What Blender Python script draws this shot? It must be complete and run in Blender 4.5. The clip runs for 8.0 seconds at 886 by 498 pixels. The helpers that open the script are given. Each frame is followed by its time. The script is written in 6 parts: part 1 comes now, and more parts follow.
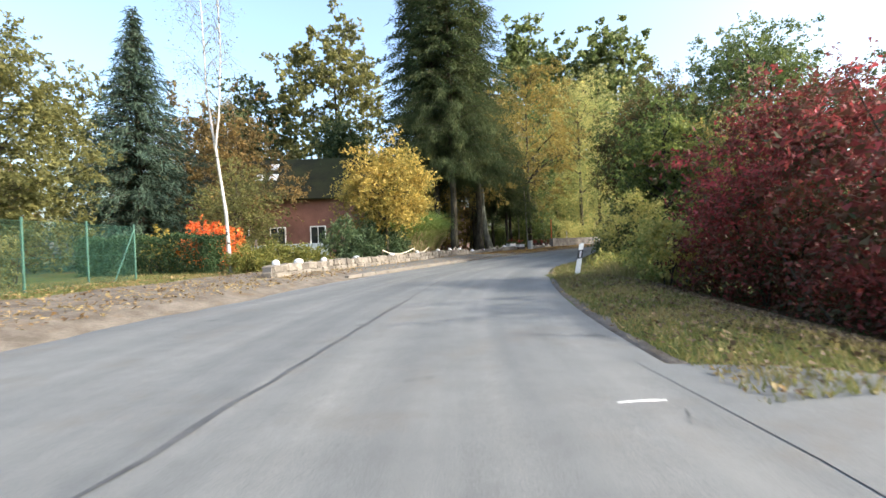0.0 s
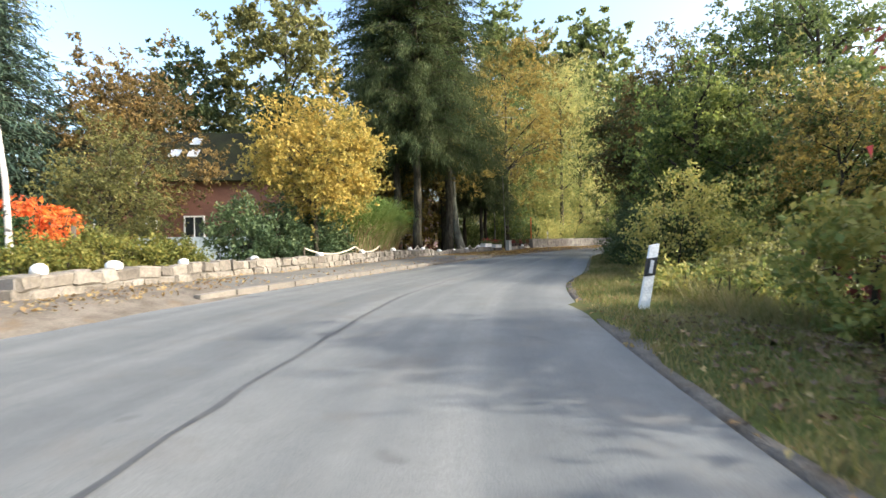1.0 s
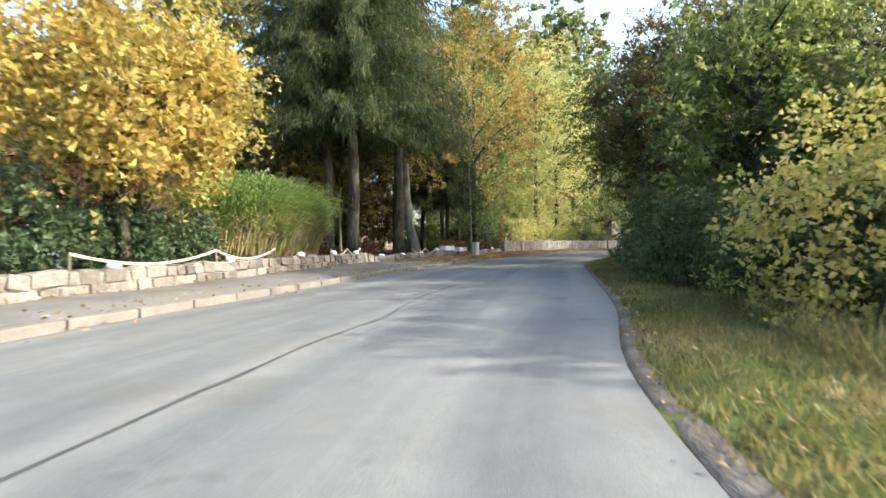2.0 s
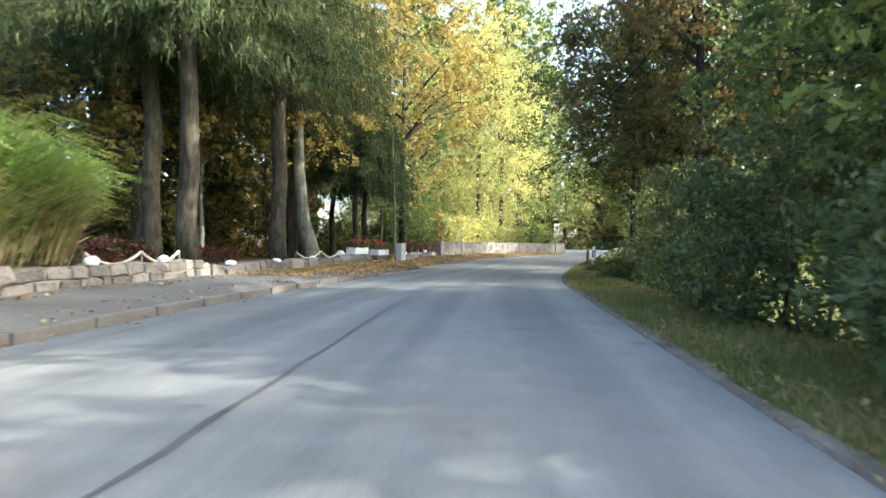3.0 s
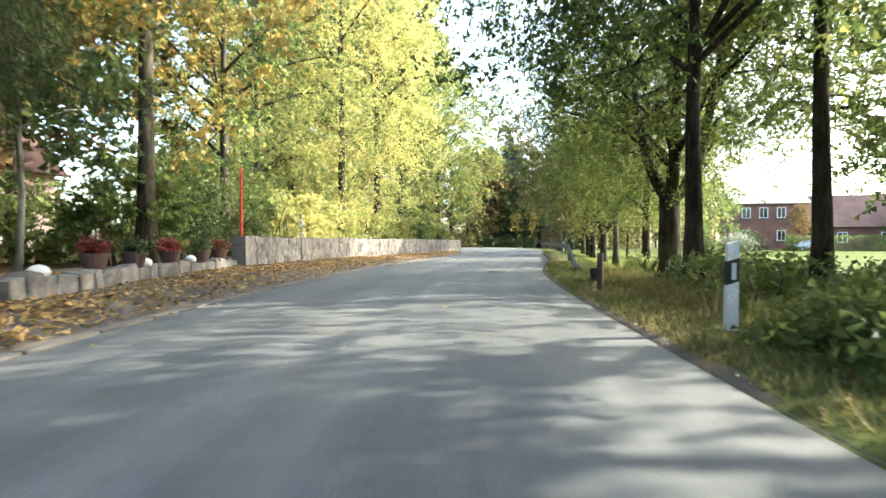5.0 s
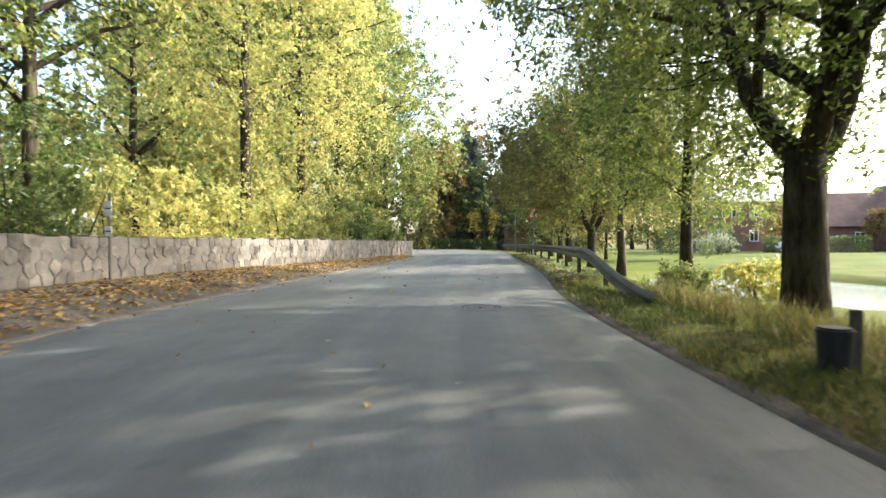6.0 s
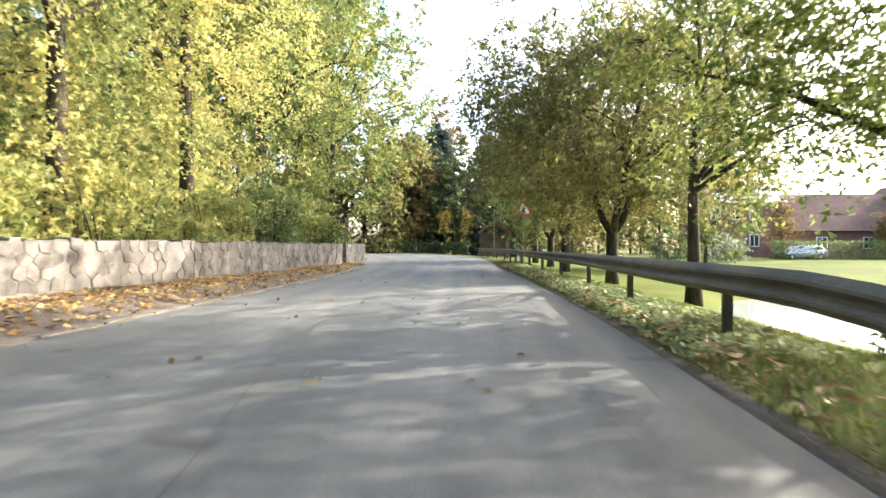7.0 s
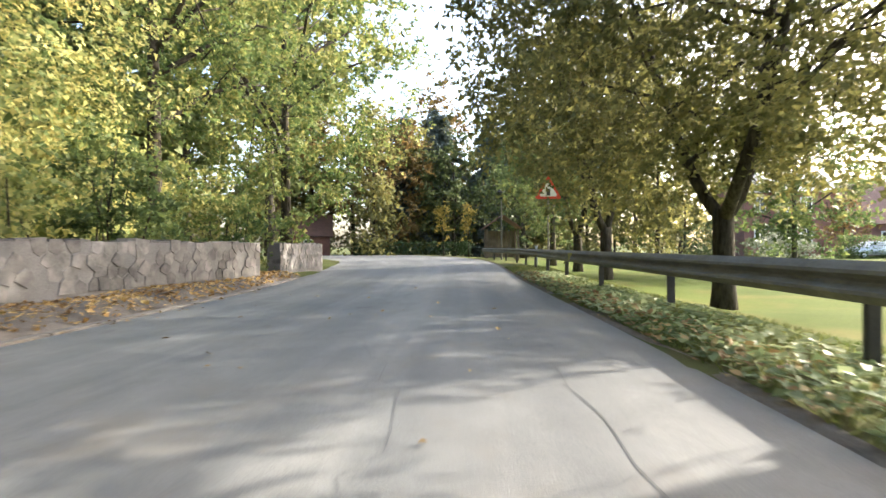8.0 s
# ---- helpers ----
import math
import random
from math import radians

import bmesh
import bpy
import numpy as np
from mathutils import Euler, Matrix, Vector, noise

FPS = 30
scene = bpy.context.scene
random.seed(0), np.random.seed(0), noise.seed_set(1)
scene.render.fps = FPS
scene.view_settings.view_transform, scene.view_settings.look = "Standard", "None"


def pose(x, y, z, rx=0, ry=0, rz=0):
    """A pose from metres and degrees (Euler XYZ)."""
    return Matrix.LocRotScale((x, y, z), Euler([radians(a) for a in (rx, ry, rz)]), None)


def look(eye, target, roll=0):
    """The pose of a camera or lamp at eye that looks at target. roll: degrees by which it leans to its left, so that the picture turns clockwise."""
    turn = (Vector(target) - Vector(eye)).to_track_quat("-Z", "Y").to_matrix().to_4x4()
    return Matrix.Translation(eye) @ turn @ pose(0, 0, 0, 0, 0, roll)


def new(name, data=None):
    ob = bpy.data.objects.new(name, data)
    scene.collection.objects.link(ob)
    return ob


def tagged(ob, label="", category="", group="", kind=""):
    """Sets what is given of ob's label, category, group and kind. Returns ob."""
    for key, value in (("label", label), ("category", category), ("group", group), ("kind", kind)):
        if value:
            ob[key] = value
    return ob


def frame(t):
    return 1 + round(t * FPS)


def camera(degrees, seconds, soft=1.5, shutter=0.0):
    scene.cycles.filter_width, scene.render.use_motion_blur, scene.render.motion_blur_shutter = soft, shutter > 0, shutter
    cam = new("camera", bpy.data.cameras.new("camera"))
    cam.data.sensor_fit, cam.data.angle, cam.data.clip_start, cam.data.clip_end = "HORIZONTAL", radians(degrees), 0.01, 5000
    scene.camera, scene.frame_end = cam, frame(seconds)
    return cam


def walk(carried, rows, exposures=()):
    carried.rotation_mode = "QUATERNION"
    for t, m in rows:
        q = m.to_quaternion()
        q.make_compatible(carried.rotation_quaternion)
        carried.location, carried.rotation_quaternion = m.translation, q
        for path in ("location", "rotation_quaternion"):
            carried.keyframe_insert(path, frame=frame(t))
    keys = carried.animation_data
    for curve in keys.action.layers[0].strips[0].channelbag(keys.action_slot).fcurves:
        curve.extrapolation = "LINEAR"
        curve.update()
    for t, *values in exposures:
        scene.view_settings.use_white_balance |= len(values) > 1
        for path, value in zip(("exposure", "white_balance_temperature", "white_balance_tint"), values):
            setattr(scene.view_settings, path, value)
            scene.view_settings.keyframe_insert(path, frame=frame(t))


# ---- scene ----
# camera and its drive: seconds, x, y, z, yaw, pitch, roll
cam = camera(82.1, 8.0, soft=1.5, shutter=0.15)
PATH = [
    (0.0, 3.057, 11.98, 1.017, -5.49, -0.6, 2.27),
    (0.5, 3.598, 15.58, 1.004, -7.07, -0.77, 1.2),
    (1.0, 4.343, 19.126, 0.958, -8.83, -0.81, 0.92),
    (1.2, 4.685, 20.534, 0.946, -9.24, -0.81, 0.92),
    (2.3, 7.372, 28.618, 0.968, -14.0, -0.71, 0.09),
    (2.5, 7.919, 30.206, 1.008, -15.32, -0.8, -0.18),
    (3.0, 9.429, 34.175, 0.997, -19.17, -0.63, -0.55),
    (3.5, 10.972, 37.958, 0.962, -22.72, -0.57, -0.65),
    (4.0, 12.792, 41.702, 0.938, -26.26, -0.74, -0.45),
    (4.5, 14.565, 45.181, 0.921, -29.42, -0.84, -0.99),
    (4.7, 15.308, 46.556, 0.938, -30.86, -0.81, -0.45),
    (5.8, 20.189, 53.904, 0.942, -37.13, -0.72, 0.06),
    (6.0, 21.275, 55.26, 0.94, -38.09, -0.64, 0.2),
    (6.5, 24.084, 58.687, 0.983, -40.11, -0.47, -0.02),
    (7.0, 27.133, 61.997, 1.011, -41.51, -0.32, -0.15),
    (7.5, 30.192, 65.113, 0.952, -42.14, 0.1, 0.13),
    (8.0, 33.421, 68.286, 0.95, -41.21, -0.24, 0.4),
]
walk(cam, [(t, pose(x, y, z, 90 + pitch, roll, yaw)) for t, x, y, z, yaw, pitch, roll in PATH],
     exposures=[(0.0, 1.8, 6250, 8), (1.2, 1.97, 6350, 7), (2.5, 2.56, 6250, 5), (3.0, 2.88, 6150, 4), (3.5, 2.95, 6050, 4), (4.0, 3.0, 6150, 3), (4.5, 3.1, 6250, 3),
                (6.0, 2.6, 6550, 6), (6.5, 2.52, 6600, 8), (7.0, 2.8, 6550, 10), (7.5, 2.84, 6350, 13), (8.0, 2.68, 6450, 11)])

# ---- sky and sun ----
SUN_AZ, SUN_EL = radians(-20), radians(28)      # azimuth from +x, anticlockwise
world = bpy.data.worlds.new("sky")
scene.world = world
world.use_nodes = True
wn = world.node_tree.nodes
sky = wn.new("ShaderNodeTexSky")
sky.sky_type = "NISHITA"
sky.sun_disc = False
sky.sun_elevation = SUN_EL
sky.sun_rotation = radians(90) - SUN_AZ
sky.air_density, sky.dust_density, sky.ozone_density = 1.0, 4.0, 1.0
wn["Background"].inputs["Strength"].default_value = 0.15
world.node_tree.links.new(sky.outputs["Color"], wn["Background"].inputs["Color"])
sun = new("sun", bpy.data.lights.new("sun", "SUN"))
sun.data.energy, sun.data.angle, sun.data.color = 2.35, radians(0.6), (1.0, 0.92, 0.8)
sun.matrix_world = look((math.cos(SUN_AZ) * 60, math.sin(SUN_AZ) * 60, 60 * math.tan(SUN_EL)), (0, 0, 0))


# ---- materials ----
def material(name, rough=0.8, metal=0.0):
    m = bpy.data.materials.new(name)
    m.use_nodes = True
    n = m.node_tree.nodes
    b = n["Principled BSDF"]
    b.inputs["Roughness"].default_value = rough
    b.inputs["Metallic"].default_value = metal
    return m, n, m.node_tree.links, b


def ramp_node(n, stops):
    r = n.new("ShaderNodeValToRGB")
    els = r.color_ramp.elements
    while len(els) < len(stops):
        els.new(0.5)
    for e, (p, c) in zip(els, stops):
        e.position, e.color = p, (*c, 1)
    return r


def noise_node(n, l, scale, detail=4, rough=0.6, vec=None):
    t = n.new("ShaderNodeTexNoise")
    t.inputs["Scale"].default_value = scale
    t.inputs["Detail"].default_value = detail
    t.inputs["Roughness"].default_value = rough
    if vec is not None:
        l.new(vec, t.inputs["Vector"])
    return t


def surface(name, c1, c2, scale=2.0, fine=40.0, rough=0.8, metal=0.0, bump=0.2, spread=0.35, stain=None):
    """Two-tone surface: broad patches, fine grain and relief, at world size."""
    m, n, l, b = material(name, rough, metal)
    g = n.new("ShaderNodeNewGeometry")
    broad = noise_node(n, l, scale, 5, 0.6, g.outputs["Position"])
    grain = noise_node(n, l, fine, 3, 0.7, g.outputs["Position"])
    r1 = ramp_node(n, [(0.5 - spread / 2, c1), (0.5 + spread / 2, c2)])
    l.new(broad.outputs["Fac"], r1.inputs["Fac"])
    r2 = ramp_node(n, [(0.25, (0.62, 0.62, 0.62)), (0.75, (1.25, 1.25, 1.25))])
    l.new(grain.outputs["Fac"], r2.inputs["Fac"])
    mx = n.new("ShaderNodeMix")
    mx.data_type, mx.blend_type = "RGBA", "MULTIPLY"
    mx.inputs["Factor"].default_value = 0.8
    l.new(r1.outputs["Color"], mx.inputs["A"])
    l.new(r2.outputs["Color"], mx.inputs["B"])
    out = mx.outputs["Result"]
    if stain:
        colour, sc, lo, hi = stain
        s = noise_node(n, l, sc, 6, 0.65, g.outputs["Position"])
        rr = ramp_node(n, [(lo, (0, 0, 0)), (hi, (1, 1, 1))])
        l.new(s.outputs["Fac"], rr.inputs["Fac"])
        m2 = n.new("ShaderNodeMix")
        m2.data_type = "RGBA"
        l.new(rr.outputs["Color"], m2.inputs["Factor"])
        l.new(out, m2.inputs["A"])
        m2.inputs["B"].default_value = (*colour, 1)
        out = m2.outputs["Result"]
    l.new(out, b.inputs["Base Color"])
    if bump:
        bp = n.new("ShaderNodeBump")
        bp.inputs["Strength"].default_value = bump
        bp.inputs["Distance"].default_value = 0.02
        l.new(grain.outputs["Fac"], bp.inputs["Height"])
        l.new(bp.outputs["Normal"], b.inputs["Normal"])
    return m


def leaf_material(name, colours, through_light=0.45, patch=0.35, rough=0.55):
    """Leaves: colour differs from leaf to leaf and from bough to bough; light passes through them."""
    m, n, l, b = material(name, rough)
    g = n.new("ShaderNodeNewGeometry")
    broad = noise_node(n, l, patch, 3, 0.6, g.outputs["Position"])
    add = n.new("ShaderNodeMath")
    add.operation = "MULTIPLY_ADD"
    l.new(g.outputs["Random Per Island"], add.inputs[0])
    add.inputs[1].default_value = 0.5
    shift = n.new("ShaderNodeMath")
    shift.operation = "MULTIPLY_ADD"
    l.new(broad.outputs["Fac"], shift.inputs[0])
    shift.inputs[1].default_value = 1.5
    shift.inputs[2].default_value = -0.5
    l.new(shift.outputs[0], add.inputs[2])
    k = len(colours)
    r = ramp_node(n, [((i + 0.15) / k, c) for i, c in enumerate(colours)])
    l.new(add.outputs[0], r.inputs["Fac"])
    l.new(r.outputs["Color"], b.inputs["Base Color"])
    b.inputs["Specular IOR Level"].default_value = 0.25
    tr = n.new("ShaderNodeBsdfTranslucent")
    l.new(r.outputs["Color"], tr.inputs["Color"])
    mix = n.new("ShaderNodeMixShader")
    mix.inputs["Fac"].default_value = through_light
    l.new(b.outputs["BSDF"], mix.inputs[1])
    l.new(tr.outputs["BSDF"], mix.inputs[2])
    l.new(mix.outputs["Shader"], n["Material Output"].inputs["Surface"])
    return m


def asphalt_material():
    """Worn asphalt: paler wheel tracks drawn out along the way, patches, aggregate and small stains."""
    m, n, l, b = material("asphalt", 0.72)
    g, uv = n.new("ShaderNodeNewGeometry"), n.new("ShaderNodeUVMap")
    uv.uv_map = "way"
    mp = n.new("ShaderNodeMapping")
    mp.inputs["Scale"].default_value = (9.0, 0.035, 1.0)
    l.new(uv.outputs["UV"], mp.inputs["Vector"])
    tracks = noise_node(n, l, 1.0, 4, 0.55, mp.outputs["Vector"])
    broad = noise_node(n, l, 0.28, 5, 0.6, g.outputs["Position"])
    mid = noise_node(n, l, 2.6, 5, 0.65, g.outputs["Position"])
    grain = noise_node(n, l, 110, 2, 0.8, g.outputs["Position"])
    add = n.new("ShaderNodeMath")
    add.operation = "MULTIPLY_ADD"
    l.new(tracks.outputs["Fac"], add.inputs[0])
    add.inputs[1].default_value = 1.1
    half = n.new("ShaderNodeMath")
    half.operation = "MULTIPLY_ADD"
    l.new(broad.outputs["Fac"], half.inputs[0])
    half.inputs[1].default_value, half.inputs[2].default_value = 0.5, -0.3
    l.new(half.outputs[0], add.inputs[2])
    r1 = ramp_node(n, [(0.3, (0.094, 0.099, 0.098)), (0.5, (0.131, 0.135, 0.13)), (0.72, (0.18, 0.18, 0.169))])
    l.new(add.outputs[0], r1.inputs["Fac"])
    out = r1.outputs["Color"]
    for tex, lo, hi, dark, light, fac in ((mid, 0.35, 0.7, 0.8, 1.1, 0.7), (grain, 0.3, 0.7, 0.6, 1.4, 0.75)):
        r = ramp_node(n, [(lo, (dark,) * 3), (hi, (light,) * 3)])
        l.new(tex.outputs["Fac"], r.inputs["Fac"])
        mx = n.new("ShaderNodeMix")
        mx.data_type, mx.blend_type = "RGBA", "MULTIPLY"
        mx.inputs["Factor"].default_value = fac
        l.new(out, mx.inputs["A"])
        l.new(r.outputs["Color"], mx.inputs["B"])
        out = mx.outputs["Result"]
    spots = noise_node(n, l, 1.1, 3, 0.5, g.outputs["Position"])
    r = ramp_node(n, [(0.67, (0, 0, 0)), (0.71, (0.55, 0.55, 0.55))])
    l.new(spots.outputs["Fac"], r.inputs["Fac"])
    mx = n.new("ShaderNodeMix")
    mx.data_type = "RGBA"
    l.new(r.outputs["Color"], mx.inputs["Factor"])
    l.new(out, mx.inputs["A"])
    mx.inputs["B"].default_value = (0.05, 0.047, 0.045, 1)
    dirt = noise_node(n, l, 0.75, 6, 0.7, g.outputs["Position"])
    rd = ramp_node(n, [(0.54, (0, 0, 0)), (0.7, (0.6, 0.6, 0.6))])
    l.new(dirt.outputs["Fac"], rd.inputs["Fac"])
    md = n.new("ShaderNodeMix")
    md.data_type = "RGBA"
    l.new(rd.outputs["Color"], md.inputs["Factor"])
    l.new(mx.outputs["Result"], md.inputs["A"])
    md.inputs["B"].default_value = (0.115, 0.1, 0.08, 1)
    l.new(md.outputs["Result"], b.inputs["Base Color"])
    bp = n.new("ShaderNodeBump")
    bp.inputs["Strength"].default_value, bp.inputs["Distance"].default_value = 0.35, 0.01
    l.new(grain.outputs["Fac"], bp.inputs["Height"])
    l.new(bp.outputs["Normal"], b.inputs["Normal"])
    return m


M_ASPHALT = asphalt_material()
M_TAR = surface("tar", (0.045, 0.046, 0.046), (0.085, 0.086, 0.085), 3, 60, 0.6)
M_GRASS = surface("grass", (0.055, 0.072, 0.02), (0.1, 0.115, 0.034), 0.35, 30, 0.9, bump=0.6,
                  stain=((0.1, 0.078, 0.04), 0.6, 0.48, 0.68))
M_LAWN = surface("lawn", (0.05, 0.075, 0.014), (0.085, 0.11, 0.022), 0.2, 18, 0.95, bump=0.5, stain=((0.12, 0.11, 0.035), 0.35, 0.5, 0.75))
M_DIRT = surface("dirt", (0.1, 0.086, 0.07), (0.19, 0.165, 0.138), 2.4, 32, 0.95, bump=1.0,
                 stain=((0.14, 0.1, 0.06), 1.8, 0.55, 0.75))
M_PAVE = surface("paving", (0.11, 0.106, 0.098), (0.17, 0.16, 0.145), 0.9, 60, 0.9, bump=0.4)
M_KERB = surface("kerb_stone", (0.12, 0.105, 0.088), (0.19, 0.168, 0.14), 1.5, 50, 0.9, bump=0.4)
M_FOREST = surface("forest_floor", (0.03, 0.022, 0.012), (0.09, 0.06, 0.025), 0.8, 20, 0.95, bump=0.6)
M_MORTAR = surface("mortar", (0.15, 0.138, 0.124), (0.23, 0.212, 0.19), 2, 50, 0.95, bump=0.5)
M_WHITE = surface("white_paint", (0.7, 0.7, 0.68), (0.82, 0.82, 0.8), 2, 40, 0.7, bump=0.1)
M_BLACK = surface("black_paint", (0.015, 0.015, 0.016), (0.03, 0.03, 0.03), 2, 40, 0.6, bump=0.1)


def bark_material(name, dark, light, furrow=9.0):
    """Bark: upright furrows, broad lichen patches and fine grain."""
    m, n, l, b = material(name, 0.95)
    b.inputs["Specular IOR Level"].default_value = 0.15
    g = n.new("ShaderNodeNewGeometry")
    mp = n.new("ShaderNodeMapping")
    mp.inputs["Scale"].default_value = (furrow, furrow, furrow * 0.22)
    l.new(g.outputs["Position"], mp.inputs["Vector"])
    rough = noise_node(n, l, 1.0, 6, 0.7, mp.outputs["Vector"])
    broad = noise_node(n, l, 0.9, 4, 0.6, g.outputs["Position"])
    r1 = ramp_node(n, [(0.36, dark), (0.64, light)])
    l.new(rough.outputs["Fac"], r1.inputs["Fac"])
    r2 = ramp_node(n, [(0.35, (0.6, 0.6, 0.58)), (0.68, (1.25, 1.27, 1.15))])
    l.new(broad.outputs["Fac"], r2.inputs["Fac"])
    mx = n.new("ShaderNodeMix")
    mx.data_type, mx.blend_type = "RGBA", "MULTIPLY"
    mx.inputs["Factor"].default_value = 1.0
    l.new(r1.outputs["Color"], mx.inputs["A"])
    l.new(r2.outputs["Color"], mx.inputs["B"])
    l.new(mx.outputs["Result"], b.inputs["Base Color"])
    bp = n.new("ShaderNodeBump")
    bp.inputs["Strength"].default_value, bp.inputs["Distance"].default_value = 1.0, 0.03
    l.new(rough.outputs["Fac"], bp.inputs["Height"])
    l.new(bp.outputs["Normal"], b.inputs["Normal"])
    return m


M_BARK = bark_material("bark", (0.022, 0.018, 0.013), (0.085, 0.074, 0.058))
M_BEECH = bark_material("smooth_grey_bark", (0.09, 0.09, 0.076), (0.27, 0.265, 0.225), 4.0)
M_BIRCH = surface("birch_bark", (0.34, 0.325, 0.3), (0.58, 0.56, 0.53), 2, 25, 0.85, bump=0.3,
                  stain=((0.03, 0.03, 0.03), 2.2, 0.6, 0.64))
M_BRICK = surface("red_brick", (0.15, 0.07, 0.052), (0.24, 0.115, 0.088), 0.8, 30, 0.9, bump=0.4)
M_ROOF = surface("mossy_roof_tile", (0.028, 0.026, 0.018), (0.05, 0.052, 0.022), 0.5, 15, 0.95, bump=0.6)
M_ROOF.node_tree.nodes["Principled BSDF"].inputs["Specular IOR Level"].default_value = 0.1
M_ROOFRED = surface("red_roof_tile", (0.1, 0.055, 0.042), (0.17, 0.09, 0.07), 0.6, 15, 0.9, bump=0.6)
M_STEEL = surface("weathered_steel", (0.115, 0.11, 0.092), (0.2, 0.19, 0.165), 1.6, 30, 0.75, 0.1, bump=0.15)
M_DARKSTEEL = surface("dark_steel", (0.03, 0.03, 0.03), (0.06, 0.055, 0.05), 1.5, 30, 0.65, 0.3, bump=0.15)
M_WATER = surface("pond_water", (0.24, 0.29, 0.27), (0.32, 0.37, 0.35), 0.3, 6, 0.1, bump=0.02)

M_GREENWIRE = surface("green_wire", (0.02, 0.07, 0.05), (0.03, 0.1, 0.07), 2, 40, 0.5, bump=0.1)
M_GREY = surface("grey_cabinet_paint", (0.36, 0.37, 0.36), (0.46, 0.47, 0.46), 1.5, 40, 0.6, bump=0.1)
M_REDPAINT = surface("red_paint", (0.6, 0.045, 0.02), (0.7, 0.07, 0.03), 2, 40, 0.5, bump=0.1)
M_WOOD = surface("weathered_wood", (0.07, 0.055, 0.04), (0.15, 0.12, 0.09), 2, 30, 0.9, bump=0.5)
M_ROPE = surface("pale_rope", (0.42, 0.37, 0.28), (0.55, 0.5, 0.4), 4, 60, 0.95, bump=0.5)
M_REFLECT = surface("reflector", (0.55, 0.56, 0.58), (0.7, 0.7, 0.72), 6, 80, 0.25, bump=0.1)
M_IRON = surface("cast_iron", (0.1, 0.1, 0.096), (0.19, 0.186, 0.178), 5, 60, 0.65, 0.1, bump=0.3)
M_TERRA = surface("dark_clay_pot", (0.06, 0.035, 0.03), (0.12, 0.07, 0.06), 3, 40, 0.8, bump=0.2)
M_PINK = surface("pale_pink_render", (0.5, 0.36, 0.34), (0.62, 0.46, 0.43), 0.5, 30, 0.9, bump=0.2)
M_PALEROOF = surface("pale_slate", (0.3, 0.3, 0.3), (0.42, 0.42, 0.41), 0.6, 20, 0.7, bump=0.3)
M_SCREEN = surface("pale_blue_screen", (0.4, 0.47, 0.52), (0.5, 0.57, 0.62), 0.7, 40, 0.7, bump=0.1)
M_CARPAINT = surface("silver_car_paint", (0.55, 0.57, 0.6), (0.62, 0.64, 0.66), 1, 50, 0.25, 0.4, bump=0.0)
M_RUBBER = surface("tyre_rubber", (0.015, 0.015, 0.015), (0.03, 0.03, 0.03), 3, 50, 0.9)
M_GLASS, _n, _l, _b = material("window_glass", 0.05)
_b.inputs["Base Color"].default_value = (0.02, 0.025, 0.03, 1)
_b.inputs["Specular IOR Level"].default_value = 0.8
for _m in (M_GRASS, M_LAWN, M_DIRT, M_FOREST, M_PAVE):
    _m.node_tree.nodes["Principled BSDF"].inputs["Specular IOR Level"].default_value = 0.06
LEAF_FLOWER = leaf_material("red_flowers", [(0.442, 0.0392, 0.0392), (0.576, 0.0548, 0.0548), (0.535, 0.0728, 0.115)], 0.3)
LEAF_WHITE = leaf_material("pale_shrub_leaves", [(0.04, 0.065, 0.022), (0.1, 0.13, 0.05), (0.42, 0.43, 0.34)], 0.3)
LEAF_OLIVE = leaf_material("olive_leaves", [(0.074, 0.0877, 0.0317), (0.144, 0.144, 0.0517), (0.239, 0.225, 0.0751)], 0.55)
LEAF_GREEN = leaf_material("green_leaves", [(0.042, 0.07, 0.025), (0.082, 0.12, 0.038), (0.17, 0.2, 0.062)], 0.52)
# brighter copy of the green leaves: sun shining through is put into the colour
LEAF_SUNLIT = leaf_material("sunlit_green_leaves", [(0.055, 0.09, 0.028), (0.11, 0.155, 0.042), (0.23, 0.26, 0.07)], 0.58)
LEAF_DARK = leaf_material("dark_green_leaves", [(0.036, 0.056, 0.022), (0.062, 0.09, 0.034), (0.115, 0.135, 0.052)])
LEAF_YG = leaf_material("yellow_green_leaves", [(0.0957, 0.152, 0.0487), (0.227, 0.274, 0.0956), (0.42, 0.409, 0.147), (0.599, 0.523, 0.194)], 0.55)
LEAF_LIME = leaf_material("lime_green_leaves", [(0.04, 0.075, 0.024), (0.085, 0.13, 0.04), (0.17, 0.21, 0.062), (0.36, 0.34, 0.11)], 0.55)
LEAF_GOLD = leaf_material("golden_brown_leaves", [(0.06, 0.07, 0.022), (0.15, 0.135, 0.04), (0.29, 0.225, 0.06), (0.38, 0.28, 0.075)], 0.5)
LEAF_YELLOW = leaf_material("yellow_leaves", [(0.0811, 0.0979, 0.029), (0.215, 0.198, 0.051), (0.4, 0.31, 0.074), (0.46, 0.33, 0.08)], 0.45)
LEAF_RUST = leaf_material("rust_leaves", [(0.045, 0.0492, 0.019), (0.0966, 0.0798, 0.0294), (0.189, 0.126, 0.045), (0.256, 0.172, 0.0584)], 0.45)
LEAF_RUSTDARK = leaf_material("dark_rusty_leaves", [(0.042, 0.058, 0.022), (0.075, 0.092, 0.032), (0.135, 0.115, 0.04), (0.2, 0.12, 0.043)], 0.52)
